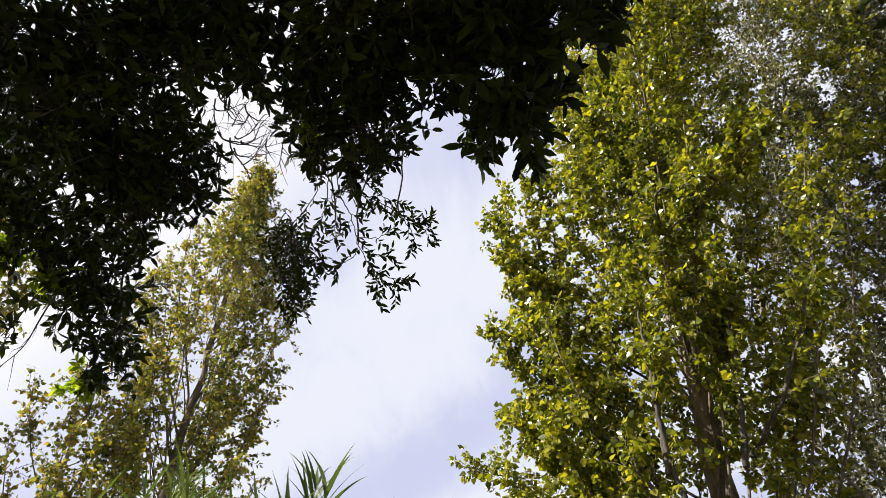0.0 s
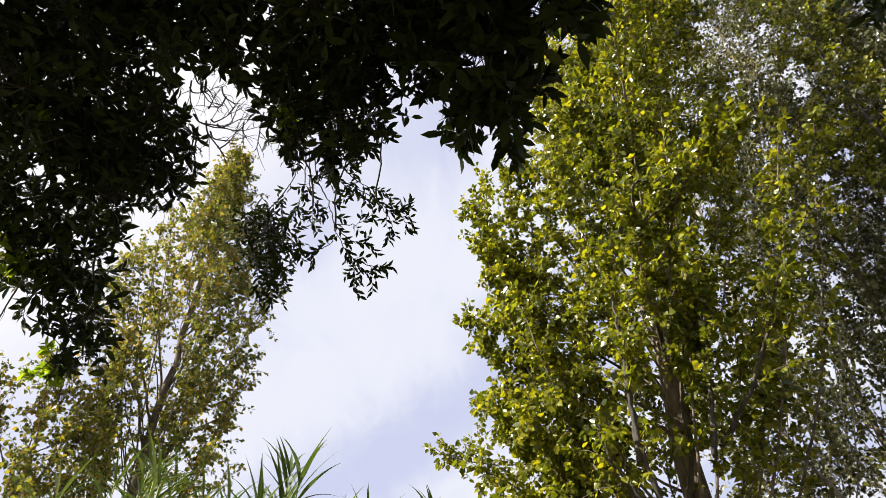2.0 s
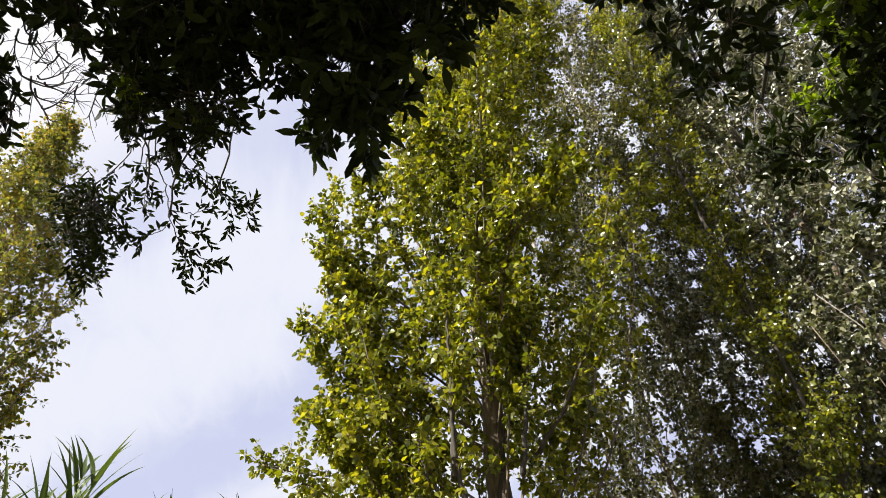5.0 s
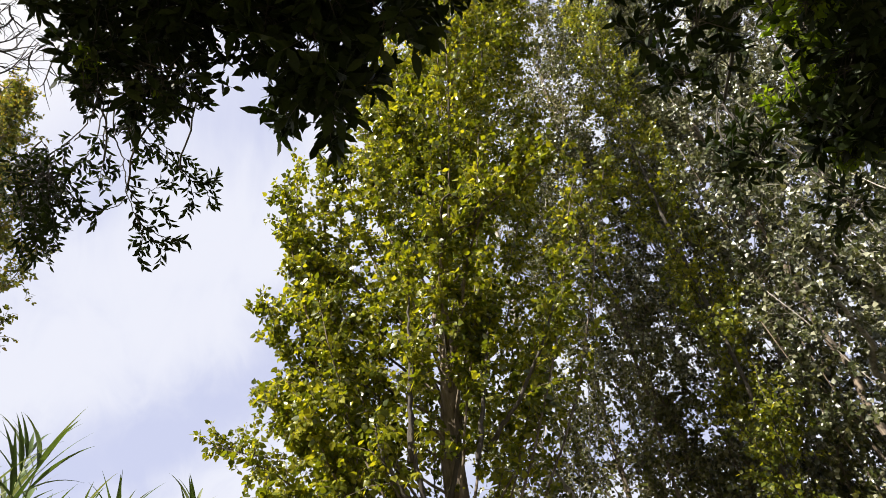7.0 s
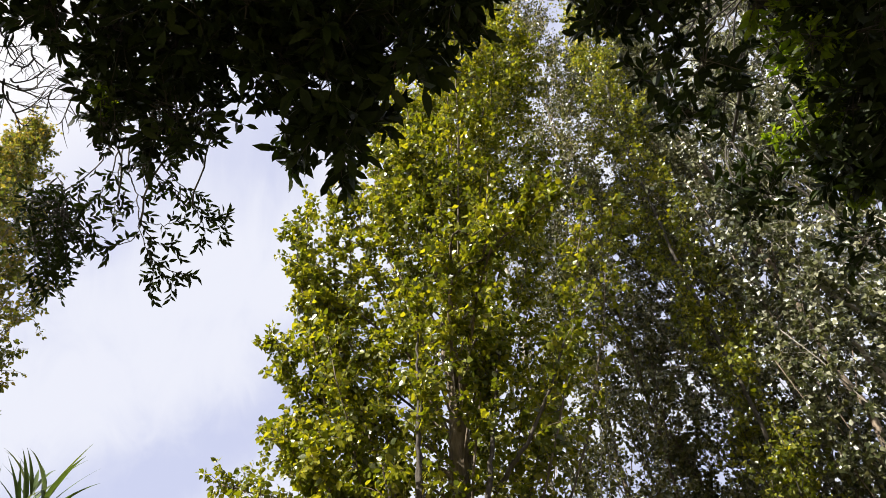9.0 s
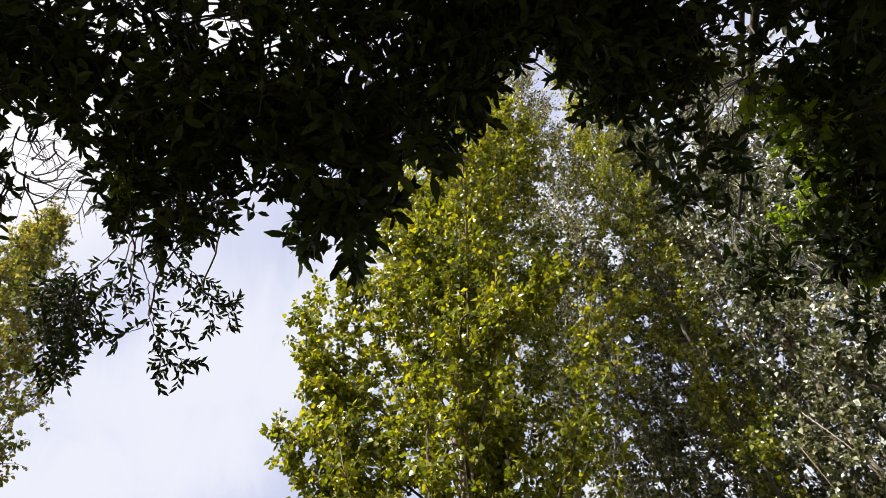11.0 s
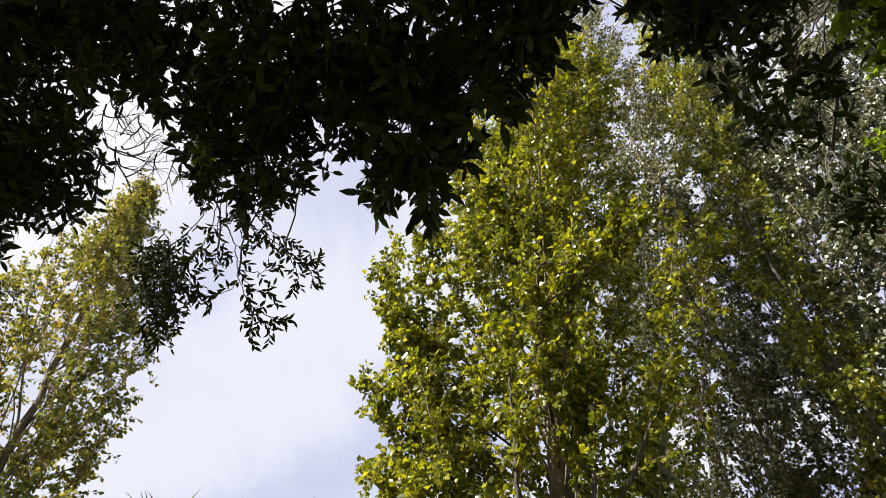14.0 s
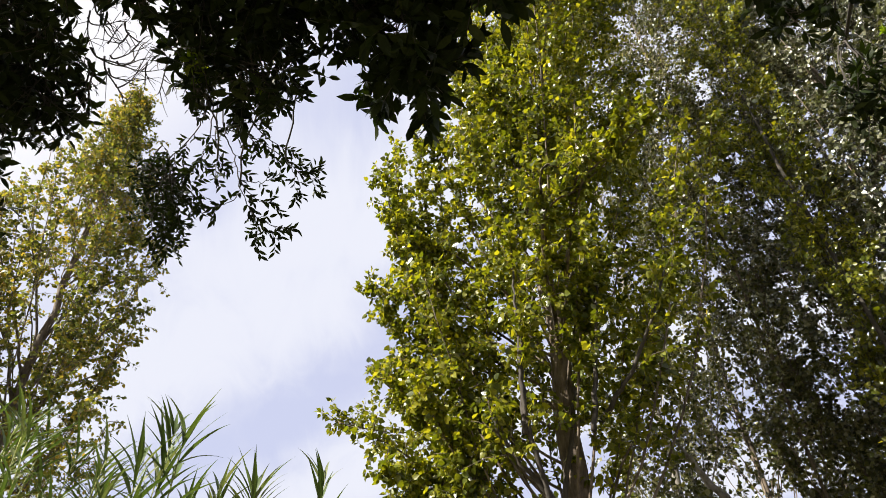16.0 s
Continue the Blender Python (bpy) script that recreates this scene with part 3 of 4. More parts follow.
BOUGHS_LEFT_HIGH = (
    (-2.12, 2.06, 4.14, 0.27, 0.50),
    (-1.61, 2.07, 4.20, 0.26, 1.60),
    (-1.70, 1.84, 4.00, 0.21, 0.75),
    (-1.68, 1.50, 3.85, 0.22, 0.75),
    (-1.76, 1.73, 4.34, 0.26, 0.75),
    (-1.32, 1.57, 4.00, 0.14, 1.60),
    (-1.18, 1.72, 4.01, 0.13, 1.60),
    (-1.22, 2.03, 4.30, 0.09, 1.60),
    (-1.72, 1.36, 4.14, 0.23, 0.75),
    (-1.42, 1.31, 4.09, 0.22, 0.75),
    (-1.24, 1.41, 4.24, 0.22, 1.35),
    (-1.01, 1.38, 3.87, 0.11, 1.35),
    (-0.98, 1.37, 4.20, 0.19, 1.35),
    (-0.80, 1.40, 4.04, 0.14, 1.35),
    (-0.74, 1.45, 3.90, 0.05, 1.25),
    (-0.74, 1.30, 4.18, 0.12, 0.85),
    (-2.24, 1.80, 4.24, 0.30, 0.75),
    (-1.83, 1.24, 3.95, 0.25, 0.75),
)
BOUGHS_MIDDLE = (
    (-0.61, 1.85, 4.17, 0.17, 1.25),
    (-0.37, 1.78, 4.00, 0.17, 1.00),
    (-0.26, 1.86, 4.22, 0.13, 1.25),
    (-0.19, 1.98, 4.21, 0.06, 1.00),
    (-0.58, 1.86, 3.96, 0.10, 1.00),
    (-0.38, 2.12, 4.26, 0.09, 1.00),
    (-0.61, 1.54, 4.18, 0.17, 1.25),
    (-0.36, 1.55, 4.19, 0.21, 1.25),
    (-0.18, 1.52, 4.26, 0.17, 0.85),
    (-0.42, 1.25, 4.06, 0.19, 0.85),
    (-0.20, 1.33, 4.23, 0.18, 0.85),
    (-0.69, 1.82, 4.29, 0.11, 1.25),
    (-0.77, 2.38, 3.90, 0.12, 1.00),
    (-0.93, 2.82, 4.12, 0.11, 1.00),
    (-0.82, 2.83, 4.05, 0.09, 1.00),
    (-0.91, 2.46, 4.09, 0.09, 1.00),
    (-0.43, 2.00, 3.92, 0.07, 1.00),
    (-0.83, 2.91, 3.99, 0.07, 1.00),
    (-0.77, 2.69, 4.13, 0.09, 1.00),
)
BOUGHS_FORWARD = (
    (0.04, 1.41, 4.05, 0.15, 0.85),
    (-0.04, 1.62, 4.16, 0.07, 1.00),
    (0.22, 1.38, 3.95, 0.13, 0.85),
    (0.29, 1.60, 3.94, 0.15, 1.00),
    (0.22, 1.96, 4.22, 0.10, 1.00),
    (0.41, 1.95, 4.23, 0.12, 1.00),
    (0.46, 1.66, 4.13, 0.10, 1.00),
    (0.43, 1.51, 4.31, 0.15, 0.85),
    (0.49, 1.22, 3.96, 0.13, 0.85),
    (0.68, 1.31, 4.28, 0.11, 0.85),
    (0.21, 1.20, 4.01, 0.16, 0.85),
    (0.04, 1.35, 4.33, 0.21, 0.85),
    (0.43, 1.22, 4.16, 0.15, 0.85),
    (0.15, 1.77, 4.15, 0.08, 1.00),
)
BOUGHS_OVERHEAD_FRONT = (
    (-1.12, 1.28, 4.31, 0.22, 0.72),
    (-0.86, 1.26, 4.22, 0.19, 0.72),
    (-0.51, 1.08, 4.22, 0.14, 0.72),
    (-0.27, 0.96, 4.09, 0.11, 0.72),
    (-0.05, 0.89, 4.13, 0.16, 0.72),
    (0.15, 0.81, 4.15, 0.14, 0.72),
    (0.39, 0.78, 4.14, 0.16, 0.72),
    (0.60, 0.71, 4.12, 0.19, 1.50),
    (0.49, 0.99, 4.25, 0.14, 0.72),
    (0.61, 0.92, 4.05, 0.14, 1.50),
    (0.68, 0.81, 4.07, 0.12, 1.50),
    (0.94, 0.57, 4.07, 0.16, 1.50),
    (1.21, 0.59, 4.25, 0.21, 1.50),
    (1.35, 0.81, 4.31, 0.16, 1.50),
    (1.43, 0.63, 4.18, 0.18, 0.95),
    (1.38, 0.41, 3.93, 0.14, 0.95),
)
BOUGHS_OVERHEAD_BACK = (
    (1.21, 0.88, 4.10, 0.08, 1.50),
    (1.52, 0.80, 4.18, 0.10, 0.95),
    (1.43, 0.52, 3.85, 0.08, 0.95),
    (0.77, 0.63, 4.17, 0.13, 1.50),
    (0.94, 0.68, 4.03, 0.07, 1.50),
    (-0.23, 1.10, 4.12, 0.12, 0.72),
    (0.02, 1.04, 4.16, 0.17, 0.72),
    (0.64, 1.06, 4.16, 0.11, 1.50),
    (0.70, 1.10, 4.09, 0.08, 1.50),
    (0.52, 0.88, 4.10, 0.12, 1.50),
)
BOUGHS_OVERHEAD = BOUGHS_OVERHEAD_FRONT + BOUGHS_OVERHEAD_BACK
BOUGHS_CROWN = (
    (0.23, 0.92, 4.12, 0.15, 0.72),
    (-0.12, 1.20, 4.07, 0.14, 0.72),
    (0.36, 1.07, 4.04, 0.13, 0.72),
    (0.19, 1.13, 4.07, 0.14, 0.72),
    (-0.41, 1.17, 4.09, 0.15, 0.72),
    (0.75, 0.74, 4.21, 0.13, 1.50),
    (-0.04, 0.73, 4.18, 0.21, 0.72),
    (0.24, 0.62, 4.20, 0.21, 0.72),
    (0.53, 0.55, 4.18, 0.21, 1.50),
    (0.81, 0.45, 4.13, 0.21, 1.50),
    (1.13, 0.37, 4.20, 0.22, 1.50),
    (1.33, 0.24, 4.02, 0.19, 0.95),
    (-0.35, 0.81, 4.13, 0.19, 0.72),
    (-0.68, 0.99, 4.28, 0.21, 0.72),
    (1.24, 0.64, 4.02, 0.17, 1.50),
    (1.48, 0.64, 4.00, 0.12, 0.95),
    (1.06, 0.71, 4.00, 0.11, 1.50),
)
SUNLIT_SHOOTS = (
    (2.04, 0.67, 4.05, 0.08, 1.00),
    (1.99, 0.62, 3.86, 0.08, 1.00),
    (2.29, 0.77, 4.09, 0.08, 1.00),
    (2.34, 0.82, 4.27, 0.08, 1.00),
    (2.51, 0.90, 4.09, 0.08, 1.00),
    (2.60, 1.01, 4.18, 0.09, 1.00),
    (2.67, 1.14, 4.22, 0.08, 1.00),
    (2.72, 1.13, 4.16, 0.07, 1.00),
    (2.92, 1.16, 3.92, 0.09, 1.00),
    (2.56, 1.26, 4.22, 0.07, 1.00),
    (2.90, 1.23, 3.93, 0.07, 1.00),
    (1.73, 0.59, 3.94, 0.07, 1.00),
)
SUNLIT_LEFT = (
    (-1.85, 2.89, 3.45, 0.08, 0.75),
    (-1.90, 2.89, 3.39, 0.06, 0.50),
    (-2.04, 2.45, 3.85, 0.10, 0.50),
    (-1.99, 2.53, 3.80, 0.08, 0.50),
    (-0.59, 1.78, 4.01, 0.04, 1.00),
    (-0.37, 1.92, 4.16, 0.03, 1.00),
    (-2.14, 2.35, 3.87, 0.09, 0.50),
    (-1.65, 1.71, 3.90, 0.04, 0.75),
)
BOUGHS_OUTER_RIGHT = (
    (2.38, 1.47, 4.03, 0.11, 1.00),
    (2.53, 1.42, 4.01, 0.10, 1.00),
    (2.49, 1.41, 4.17, 0.09, 1.00),
    (2.98, 1.40, 3.73, 0.12, 1.00),
    (2.43, 1.51, 3.90, 0.06, 1.00),
)
BOUGHS_RIGHT_NEAR = (
    (1.86, 0.43, 4.08, 0.11, 1.00),
    (2.07, 0.55, 4.03, 0.15, 1.00),
    (2.31, 0.77, 4.16, 0.10, 1.00),
    (1.99, 0.24, 3.99, 0.15, 1.00),
    (2.21, 0.49, 3.92, 0.20, 1.00),
    (2.68, 0.97, 4.28, 0.15, 1.00),
    (2.52, 0.78, 3.95, 0.18, 1.00),
    (2.47, 1.07, 3.90, 0.10, 1.00),
    (2.81, 1.14, 3.97, 0.17, 1.00),
    (1.71, 0.28, 4.00, 0.09, 1.00),
    (1.48, 0.98, 3.94, 0.07, 1.00),
    (1.90, 1.15, 4.09, 0.10, 1.00),
    (1.86, 1.18, 4.29, 0.09, 1.00),
    (1.65, 0.84, 3.89, 0.09, 1.00),
    (1.95, 1.02, 4.03, 0.10, 1.00),
    (1.68, 0.90, 4.16, 0.08, 1.00),
)
BOUGHS_RIGHT_FAR = (
    (2.06, 0.91, 4.27, 0.10, 1.00),
    (2.65, 0.34, 4.33, 0.30, 1.00),
    (2.61, 0.66, 3.90, 0.28, 1.00),
    (2.93, 1.04, 3.98, 0.20, 1.00),
    (2.07, 0.09, 4.27, 0.23, 1.00),
    (1.95, 0.02, 3.85, 0.23, 1.00),
    (1.67, 0.14, 4.12, 0.18, 1.00),
)
BOUGHS_RIGHT = BOUGHS_RIGHT_NEAR + BOUGHS_RIGHT_FAR
TWIGS_MAIN = (
    ((-0.66, 2.30, 4.47), (-0.72, 2.42, 4.36), (-0.77, 2.42, 4.18), (-0.81, 2.42, 4.10), (-0.82, 2.43, 3.99)),
    ((-0.65, 2.30, 4.48), (-0.64, 2.38, 4.31), (-0.65, 2.40, 4.17), (-0.67, 2.40, 4.05), (-0.70, 2.40, 3.93)),
    ((-0.63, 2.31, 4.49), (-0.60, 2.35, 4.25), (-0.57, 2.38, 4.10), (-0.56, 2.39, 3.96)),
    ((-0.61, 2.31, 4.50), (-0.57, 2.38, 4.31), (-0.50, 2.41, 4.17), (-0.45, 2.43, 4.01), (-0.39, 2.46, 3.88), (-0.30, 2.48, 3.77), (-0.22, 2.50, 3.70)),
    ((-0.53, 2.29, 4.47), (-0.52, 2.35, 4.35), (-0.38, 2.40, 4.29), (-0.24, 2.42, 4.20), (-0.15, 2.45, 4.13), (-0.06, 2.46, 4.19)),
)
TWIGS_SIDE = (
    ((-0.50, 2.30, 4.49), (-0.41, 2.36, 4.35), (-0.29, 2.39, 4.27), (-0.20, 2.41, 4.26)),
    ((-0.45, 2.41, 3.99), (-0.35, 2.44, 3.91), (-0.26, 2.46, 3.90)),
    ((-0.44, 2.39, 3.98), (-0.34, 2.42, 4.01), (-0.26, 2.44, 4.11)),
    ((-0.43, 2.43, 3.93), (-0.48, 2.44, 3.87), (-0.54, 2.44, 3.83)),
    ((-0.38, 2.42, 3.84), (-0.33, 2.44, 3.73), (-0.32, 2.46, 3.62)),
    ((-0.31, 2.43, 3.76), (-0.22, 2.46, 3.75), (-0.17, 2.47, 3.74)),
    ((-0.24, 2.40, 4.17), (-0.16, 2.42, 4.04), (-0.16, 2.43, 3.93)),
    ((-0.14, 2.41, 4.09), (-0.09, 2.42, 4.05), (-0.07, 2.44, 4.00)),
    ((-0.70, 2.41, 3.94), (-0.63, 2.44, 3.87), (-0.59, 2.46, 3.79)),
)
TWIGS_FINE = (
    ((-0.78, 2.40, 3.95), (-0.71, 2.44, 3.82), (-0.67, 2.47, 3.67)),
    ((-0.81, 2.42, 3.94), (-0.75, 2.45, 3.72), (-0.70, 2.48, 3.55)),
    ((-0.86, 2.40, 3.99), (-0.82, 2.43, 3.76), (-0.75, 2.46, 3.56)),
    ((-0.53, 2.29, 4.47), (-0.49, 2.34, 4.33), (-0.41, 2.37, 4.25), (-0.39, 2.38, 4.17)),
    ((-0.77, 2.37, 4.05), (-0.70, 2.40, 3.96), (-0.62, 2.44, 3.91)),
)
TWIGS = TWIGS_MAIN + TWIGS_SIDE + TWIGS_FINE
BARE_LOWER = (
    ((-1.07, 1.92, 4.18), (-1.02, 1.96, 4.22), (-0.94, 2.02, 4.25), (-0.90, 2.05, 4.30), (-0.84, 2.08, 4.38)),
    ((-1.07, 1.93, 4.19), (-0.99, 1.98, 4.22), (-0.94, 2.02, 4.34), (-0.90, 2.05, 4.43)),
    ((-1.03, 1.95, 4.14), (-0.99, 1.98, 4.09), (-0.97, 2.00, 4.08), (-0.94, 2.03, 4.06), (-0.91, 2.05, 4.09)),
    ((-0.96, 1.98, 4.06), (-0.94, 2.01, 4.15), (-0.93, 2.02, 4.25), (-0.94, 2.03, 4.34)),
    ((-0.99, 1.97, 4.21), (-0.96, 2.00, 4.30), (-0.96, 2.01, 4.43), (-0.96, 2.02, 4.48)),
    ((-1.02, 1.96, 4.24), (-0.98, 1.98, 4.33), (-0.97, 2.00, 4.43)),
    ((-1.06, 1.93, 4.31), (-1.06, 1.94, 4.40), (-1.07, 1.95, 4.49)),
)
BARE_UPPER = (
    ((-1.12, 1.90, 4.44), (-1.08, 1.93, 4.38), (-1.05, 1.96, 4.40)),
    ((-1.14, 1.88, 4.37), (-1.11, 1.92, 4.44), (-1.07, 1.95, 4.54)),
    ((-1.14, 1.88, 4.46), (-1.10, 1.92, 4.46), (-1.07, 1.95, 4.43)),
    ((-1.02, 1.96, 4.39), (-1.03, 1.96, 4.34), (-1.02, 1.97, 4.33)),
    ((-1.02, 1.95, 4.45), (-0.99, 1.98, 4.45), (-0.97, 2.00, 4.46)),
    ((-1.15, 1.88, 4.35), (-1.12, 1.91, 4.25)),
    ((-0.90, 2.02, 4.26), (-0.89, 2.03, 4.24), (-0.88, 2.04, 4.23)),
    ((-1.05, 1.93, 4.00), (-1.04, 1.95, 3.93), (-1.04, 1.96, 3.89)),
    ((-1.06, 1.93, 3.98), (-1.04, 1.95, 3.88)),
    ((-1.00, 1.97, 4.12), (-0.95, 2.00, 4.15), (-0.91, 2.03, 4.19)),
)
BARE_OUTER = (
    ((-1.17, 1.86, 4.53), (-1.14, 1.90, 4.56), (-1.10, 1.93, 4.62)),
    ((-0.83, 2.05, 4.33), (-0.82, 2.06, 4.19), (-0.83, 2.06, 4.14)),
    ((-1.80, 2.33, 3.39), (-1.86, 2.38, 3.28), (-1.93, 2.40, 3.16)),
)
BARE = BARE_LOWER + BARE_UPPER + BARE_OUTER

TREE = np.array((-0.9, -1.7, 0.0))
evergreen = thing("evergreen_tree", TREE, "dark evergreen tree with glossy lance-shaped leaves, in shade", "tree")
fork = np.array((0.05, 0.1, 2.7))
piece("trunk", *tube(curve(((0, 0, -0.15), (0.03, 0.02, 1.2), fork), 8, 0.012), np.concatenate([[0.27, 0.23], np.linspace(0.20, 0.15, 15)]), 14), M_BARK_DARK, evergreen)
wood, crown = Pile(), Pile()
feet, ways, ups, sizes = [], [], [], []


def tuft(centre, radius, dense=1.0, leaf=0.08):
    """Leafy shoots that fill a ball: each a twig with leaves round it, crowded to its tip."""
    n = max(int(dense * 58 * (radius / 0.2) ** 2), 6)
    w = some_ways(n)
    base = centre + w * radius * (rng.uniform(0, 1, (n, 1)) ** 0.5) * 0.72
    w = unit(w + some_ways(n) * 0.7 + (0, 0, -0.12))
    size = rng.uniform(0.08, 0.16, n) * min(1.0, radius / 0.14)
    for p, q, s in zip(base, w, size):
        wood.tube(np.stack([p - q * s * 0.8, p, p + q * s]), (0.003, 0.0025, 0.0015), 3)
    per = 8
    share = np.linspace(0.1, 1.0, per)
    at = (base[:, None] + w[:, None] * (size[:, None] * share)[..., None]).reshape(-1, 3)
    w = np.repeat(w, per, 0)
    a = unit(w * 0.65 + some_ways(len(at)) * 0.85)
    feet.append(at)
    ways.append(a)
    ups.append(unit(w * 0.5 + some_ways(len(at)) * 0.6 + (0, 0, 0.5)))
    sizes.append(leaf * rng.uniform(0.65, 1.15, len(at)) * min(1.0, 0.6 + radius * 2))


def limb(ends, mid, r0, dense=1.0, leaf=0.08, fine=0.0):
    """A main limb from the fork over its boughs, and the boughs from it."""
    pts = np.array(ends)[:, :3]
    mean = pts.mean(0)
    main = curve((TREE + fork, mid, mean + (0, 0, 0.55)), 8, 0.012)
    arm = piece("limb", *tube(main - TREE, np.linspace(r0, 0.008, len(main)), 9), M_BARK_DARK, evergreen)
    for x, y, z, radius, share in ends:
        c = np.array((x, y, z))
        near = main[np.argmin(np.linalg.norm(main - c, axis=1) + 0.25 * np.arange(len(main))[::-1] / len(main))]
        if fine and radius < 0.13:
            near = SPRAY[np.argmin(np.linalg.norm(SPRAY - c, axis=1))]
        b = (near + c) / 2 + (0, 0, 0.12)
        bough = curve((near, b, c), 4, 0.008)
        piece("bough", *tube(bough - TREE, np.linspace(0.010 if radius > 0.13 else 0.005, 0.004, len(bough)), 5), M_BARK_DARK, arm)
        tuft(c, radius, *((1.5, fine) if fine and radius < 0.13 else (dense * share, leaf)))
        if radius > 0.13:
            tuft(c + unit(c - (0, 0, 1.6)) * (radius + 0.12), radius * 0.8, 0.7 * dense * share, leaf)


SPRAY = np.concatenate([curve(q, 4)[:-4] for q in TWIGS])
limb(BOUGHS_LEFT_LOW, np.array((-1.5, 0.2, 4.4)), 0.09, 0.58)
limb(BOUGHS_LEFT_HIGH, np.array((-1.0, -0.4, 4.6)), 0.09, 0.65)
limb(BOUGHS_MIDDLE, np.array((-0.5, 0.0, 4.7)), 0.08, 0.85, fine=0.05)
limb(BOUGHS_FORWARD, np.array((0.1, -0.1, 4.8)), 0.08, 0.7, 0.12)
limb(BOUGHS_OVERHEAD, np.array((0.2, -0.6, 4.7)), 0.09, 0.82)
limb(BOUGHS_CROWN, np.array((0.0, -0.8, 4.6)), 0.08, 0.66)
limb(BOUGHS_RIGHT, np.array((1.0, -0.8, 4.5)), 0.09, 0.75, 0.10)
limb(BOUGHS_OUTER_RIGHT, np.array((1.3, -0.5, 4.4)), 0.06, 0.7, 0.09)
# rest of the crown, mostly unseen behind, overhead and sunward, added to block sun
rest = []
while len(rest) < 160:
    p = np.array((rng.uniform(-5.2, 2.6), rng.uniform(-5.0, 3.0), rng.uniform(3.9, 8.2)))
    x, y, z = p - (0, 0, 1.6)     # angles from the camera's place, to keep its open sky clear
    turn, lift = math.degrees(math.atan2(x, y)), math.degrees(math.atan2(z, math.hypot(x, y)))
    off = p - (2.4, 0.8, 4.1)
    if np.linalg.norm(off - np.array(to_sun) * (off @ np.array(to_sun))) < 0.8:     # left open to let sun onto the shoots at the right
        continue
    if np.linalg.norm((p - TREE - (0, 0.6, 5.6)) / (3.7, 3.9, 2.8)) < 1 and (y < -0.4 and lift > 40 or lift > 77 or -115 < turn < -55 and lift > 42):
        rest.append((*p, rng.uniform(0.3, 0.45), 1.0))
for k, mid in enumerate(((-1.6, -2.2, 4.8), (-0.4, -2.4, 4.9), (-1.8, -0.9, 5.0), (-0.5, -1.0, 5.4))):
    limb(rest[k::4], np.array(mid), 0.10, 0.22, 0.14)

# yellow-green shoots at the crown's edges, sunlight put into their leaf colour
old_leaves, (feet, ways, ups, sizes) = (feet, ways, ups, sizes), ([], [], [], [])
for shoots in (SUNLIT_SHOOTS, SUNLIT_LEFT):
    for x, y, z, radius, share in shoots:
        tuft(np.array((x, y, z)), radius, 1.2, 0.075)
at, ah, ab, sz = (np.concatenate(q) for q in (feet, ways, ups, sizes))
lit = Pile()
lit.blades(blades(LANCE_PLAIN, at - TREE, ah, ab, sz, sz * 0.45), LANCE_PLAIN[1])
tagged(lit.put("young_foliage", M_EVERGREEN_SUNLIT, evergreen, "evergreen leaves coloured yellow-green as if sunlit"), kind="stuff")
feet, ways, ups, sizes = old_leaves

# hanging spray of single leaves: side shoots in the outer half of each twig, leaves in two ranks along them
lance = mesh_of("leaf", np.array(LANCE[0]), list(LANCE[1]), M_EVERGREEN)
VIEW = np.array((-0.15, 0.72, 0.68))
for line in TWIGS:
    pts = curve(line, 6, 0.003) - TREE
    size = np.linalg.norm(np.diff(pts, axis=0), axis=1).sum()
    stem = piece("spray_twig", *tube(pts, np.linspace(0.0040 if size > 0.3 else 0.0028, 0.0013, len(pts)), 5), M_BARK_DARK, evergreen)
    shoots = [pts[int(len(pts) * 0.55):]]
    for share in np.linspace(0.38, 0.97, max(int(size / 0.058), 3)):
        p, w = (q[0] for q in along_line(pts, np.array([share])))
        side = unit(np.cross(w, VIEW)) * rng.choice((-1.0, 1.0))
        way = unit(w * 0.7 + side * rng.uniform(0.3, 0.9) + some_ways(1)[0] * 0.35)
        tip = p + way * rng.uniform(0.03, 0.075)
        shoots.append(curve((p, (p + tip) / 2 + (0, 0, 0.008), tip), 3))
        piece("spray_twig", *tube(shoots[-1], np.linspace(0.0018, 0.0008, len(shoots[-1])), 4), M_BARK_DARK, stem)
    for q in shoots:
        n = int(np.linalg.norm(np.diff(q, axis=0), axis=1).sum() / 0.023) + 2
        at, way = along_line(q, np.linspace(0.25, 1, n))
        side = np.where(np.arange(n) % 2, 1.0, -1.0)[:, None] * unit(np.cross(way, VIEW))
        ah = unit(way * 0.9 + side * rng.uniform(0.35, 0.9, (n, 1)) + some_ways(n) * 0.25)
        leaf_things(LANCE, lance, at, ah, unit(-VIEW + some_ways(n) * 0.8), rng.uniform(0.034, 0.054, n), rng.uniform(0.013, 0.019, n), stem)

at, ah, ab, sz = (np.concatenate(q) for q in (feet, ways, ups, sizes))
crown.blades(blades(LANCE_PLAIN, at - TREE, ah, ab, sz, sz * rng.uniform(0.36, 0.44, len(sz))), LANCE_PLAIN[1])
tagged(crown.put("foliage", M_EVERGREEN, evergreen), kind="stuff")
for k, v in enumerate(wood.verts):
    wood.verts[k] = v - TREE
tagged(wood.put("twigwork", M_BARK_DARK, evergreen), kind="stuff")

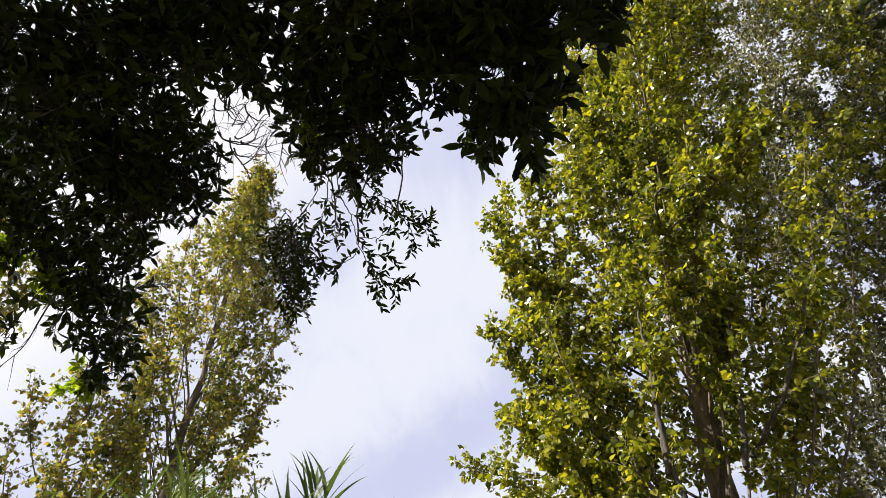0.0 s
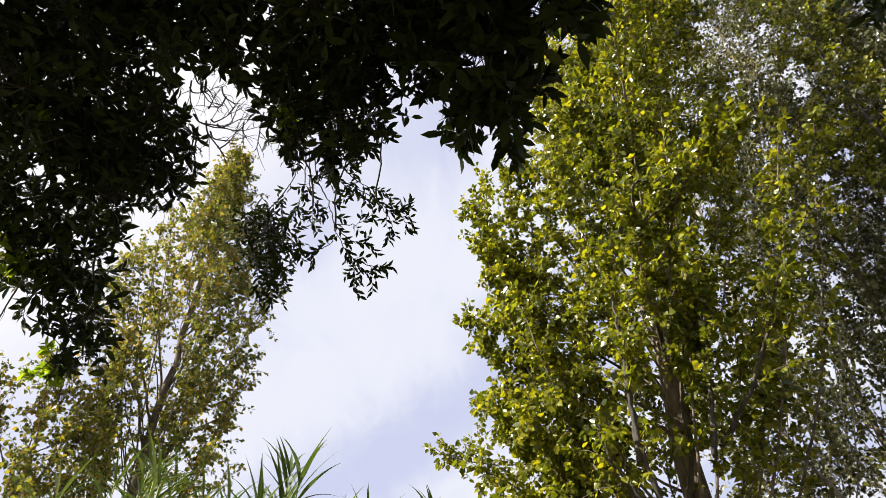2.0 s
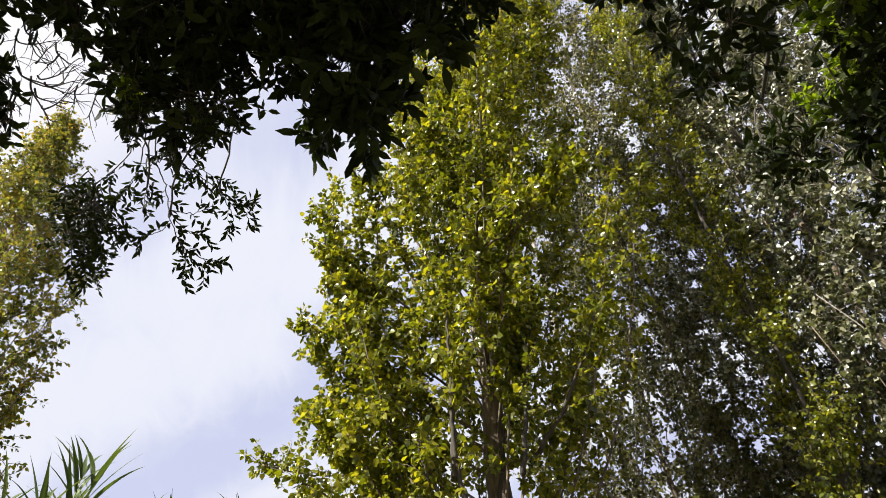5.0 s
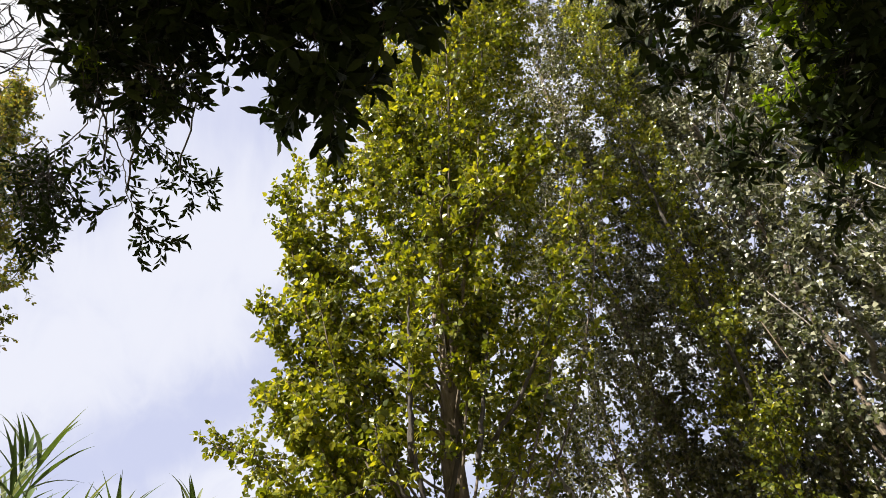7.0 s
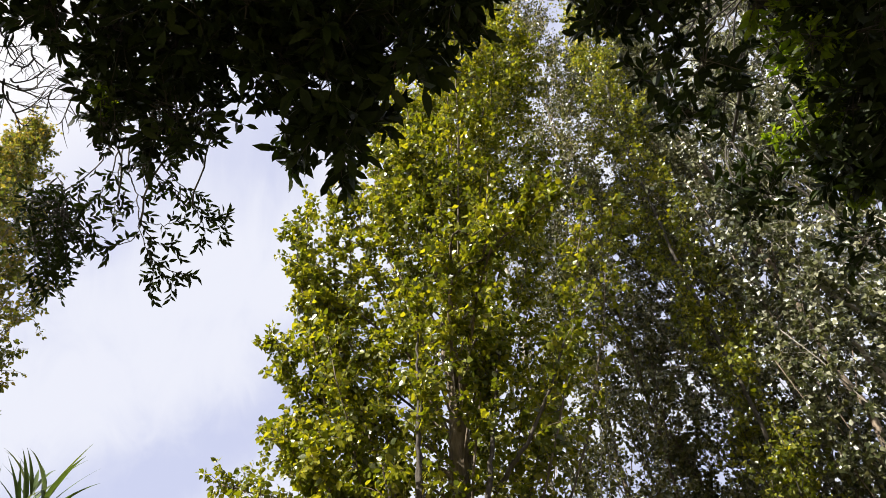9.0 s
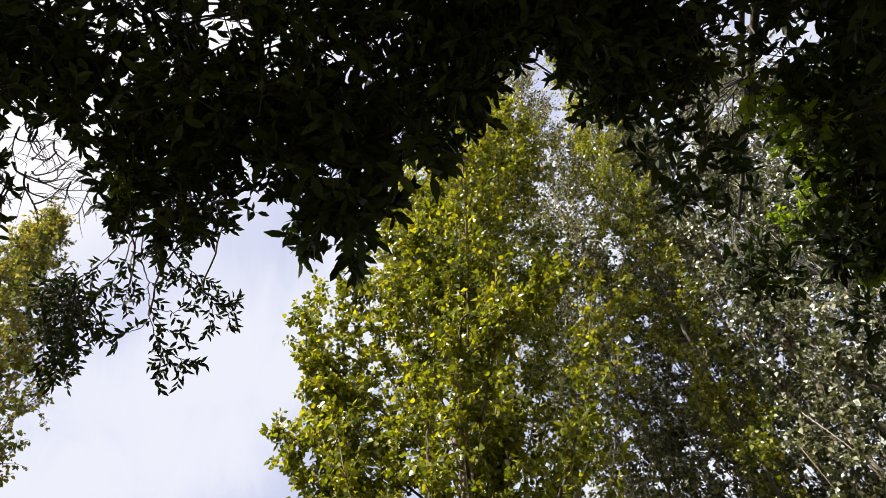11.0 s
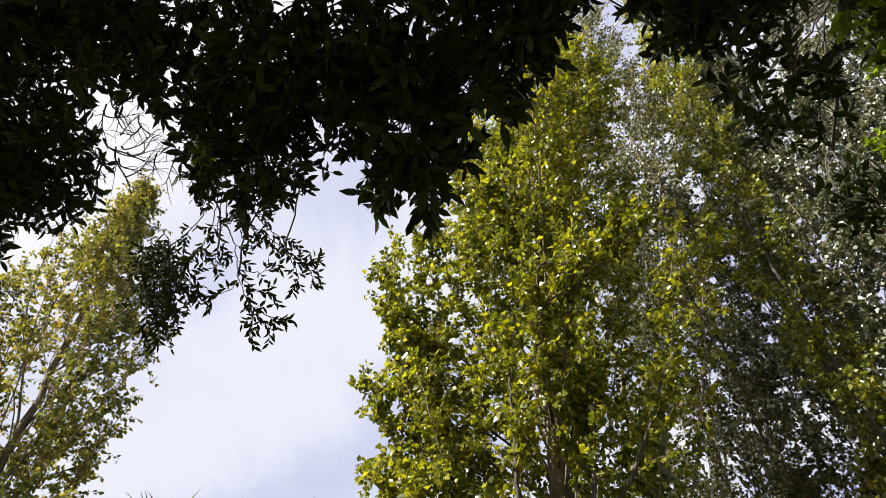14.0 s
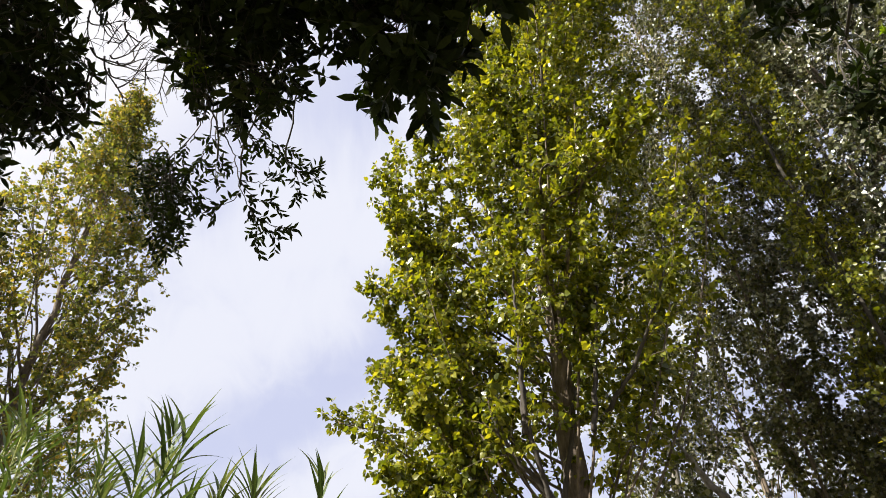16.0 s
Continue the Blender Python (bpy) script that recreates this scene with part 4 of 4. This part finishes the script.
for line in BARE:
    ends = np.array(line)
    ends[1:-1] += rng.normal(size=(len(ends) - 2, 3)) * 0.003
    ends = np.concatenate([[ends[0] + (ends[0] - ends[1]) * 0.5 + (0, 0, 0.05)], ends])
    pts = curve(ends, 8) - TREE
    stem = piece("bare_twig", *tube(pts, np.linspace(0.0048, 0.0014, len(pts)), 5), M_BARK_DARK, evergreen)
    for share in (0.35, 0.5, 0.62, 0.75, 0.88):
        p, w = (q[0] for q in along_line(pts, np.array([share])))
        w = unit(w + some_ways(1)[0] * 0.7)
        size = rng.uniform(0.05, 0.17)
        bend = some_ways(1)[0] * size * 0.12
        side = curve((p, p + w * size * 0.4 + bend * 0.7, p + w * size * 0.75 + bend, p + w * size + bend * 0.3 + (0, 0, -0.02)), 4)
        piece("bare_twig", *tube(side, np.linspace(0.0022, 0.0007, len(side)), 4), M_BARK_DARK, stem)


# ---- giant reeds ----
def reed(at, height, lean, turn, seed, label, arch=1.0, wide=1.0):
    """A cane with joints and long folded blades, upright in a fan at its tip and arching lower down."""
    r = np.random.default_rng(seed)
    root = thing("giant_reed", at, label, "reed", "giant reeds")
    zs = np.linspace(-0.08, height, 16)
    off = np.array((math.cos(turn), math.sin(turn)))
    line = np.c_[off[0] * lean * (zs / height) ** 2, off[1] * lean * (zs / height) ** 2, zs]
    rad = np.linspace(0.014, 0.004, 16)
    rad[::2] *= 1.18
    piece("cane", *tube(line, rad, 8), M_CANE, root)
    n = 28
    for k in range(n):
        share = 1 - 0.42 * (1 - k / (n - 1)) ** 1.7
        p = along_line(line, np.array([share]))[0][0]
        a = turn + (k % 2) * math.pi + r.normal() * 0.7
        steep = 0.7 + 1.8 * (k / (n - 1)) ** 1.5 + r.uniform(-0.2, 0.3) - (arch - 1)
        size = r.uniform(0.4, 0.6) * (0.85 if k > n - 4 else 1.0)
        out = unit((math.cos(a), math.sin(a), steep))
        s = np.linspace(0, 1, 9)
        sag = arch * r.uniform(0.15, 0.55) * (1.1 - 0.75 * k / n)
        mid = p + out * s[:, None] * size + np.c_[np.cos(a) * s ** 2, np.sin(a) * s ** 2, -1.6 * s ** 2.4] * sag * size * 0.6
        side = unit(np.cross(np.gradient(mid, axis=0), (0, 0, 1.0)))
        upw = unit(np.cross(side, np.gradient(mid, axis=0)))
        half = 0.5 * wide * r.uniform(0.026, 0.042) * np.clip(np.minimum(0.4 + 2.2 * s, (1 - s) * 1.5), 0.02, 1)[:, None]
        verts = np.concatenate([mid, mid + side * half + upw * half * 0.35, mid - side * half + upw * half * 0.35])
        faces = [(j, j + 1, j + 10, j + 9) for j in range(8)] + [(j + 18, j + 19, j + 1, j) for j in range(8)]
        piece("leaf", verts, faces, M_REED, root)
    return root


tall = reed((-1.19, 5.36, 0.0), 4.03, 0.12, 0.6, 3, "tall green giant reed with fanned blades", 1.15, 1.15)
REEDS = (
    (-2.22, 5.62, 4.16),
    (-2.34, 5.45, 3.85),
    (-1.80, 5.45, 3.80),
    (-1.84, 5.32, 3.59),
    (-1.30, 4.97, 3.32),
    (-2.62, 5.59, 4.14),
    (0.08, 5.85, 3.85),
    (-1.38, 6.07, 3.92),
    (-0.97, 6.04, 3.66),
    (-1.91, 4.99, 3.86),
    (-2.30, 4.56, 3.36),
    (-2.40, 5.70, 4.07),
    (-2.70, 5.15, 3.54),
    (-1.58, 5.92, 3.59),
    (-2.14, 5.77, 3.95),
    (-1.57, 4.89, 3.27),
    (-2.22, 5.67, 3.83),
    (-1.85, 5.66, 3.78),
    (-2.71, 5.05, 3.41),
    (-1.12, 5.48, 4.04),
    (-0.66, 5.44, 3.53),
    (-1.21, 5.40, 3.69),
    (-0.30, 5.63, 3.60),
)
kinds = [tall, reed((-2.02, 5.1, 0), 3.95, 0.25, 2.2, 5, "green giant reed with arching blades", 1.75, 0.8), reed((-0.31, 5.43, 0), 3.50, 0.10, 4.0, 8, "short green giant reed with upright blades", 1.0, 1.25)]
for i, (x, y, h) in enumerate(REEDS):
    k = 1 if x < -1.4 else (0, 2)[i % 2]
    src, full = kinds[k], (4.03, 3.95, 3.50)[k]
    ob = copy_thing(src, Matrix.Translation((x, y, 0)) @ Matrix.Rotation(i * 2.1, 4, "Z"))
    ob.scale = (h / full,) * 3
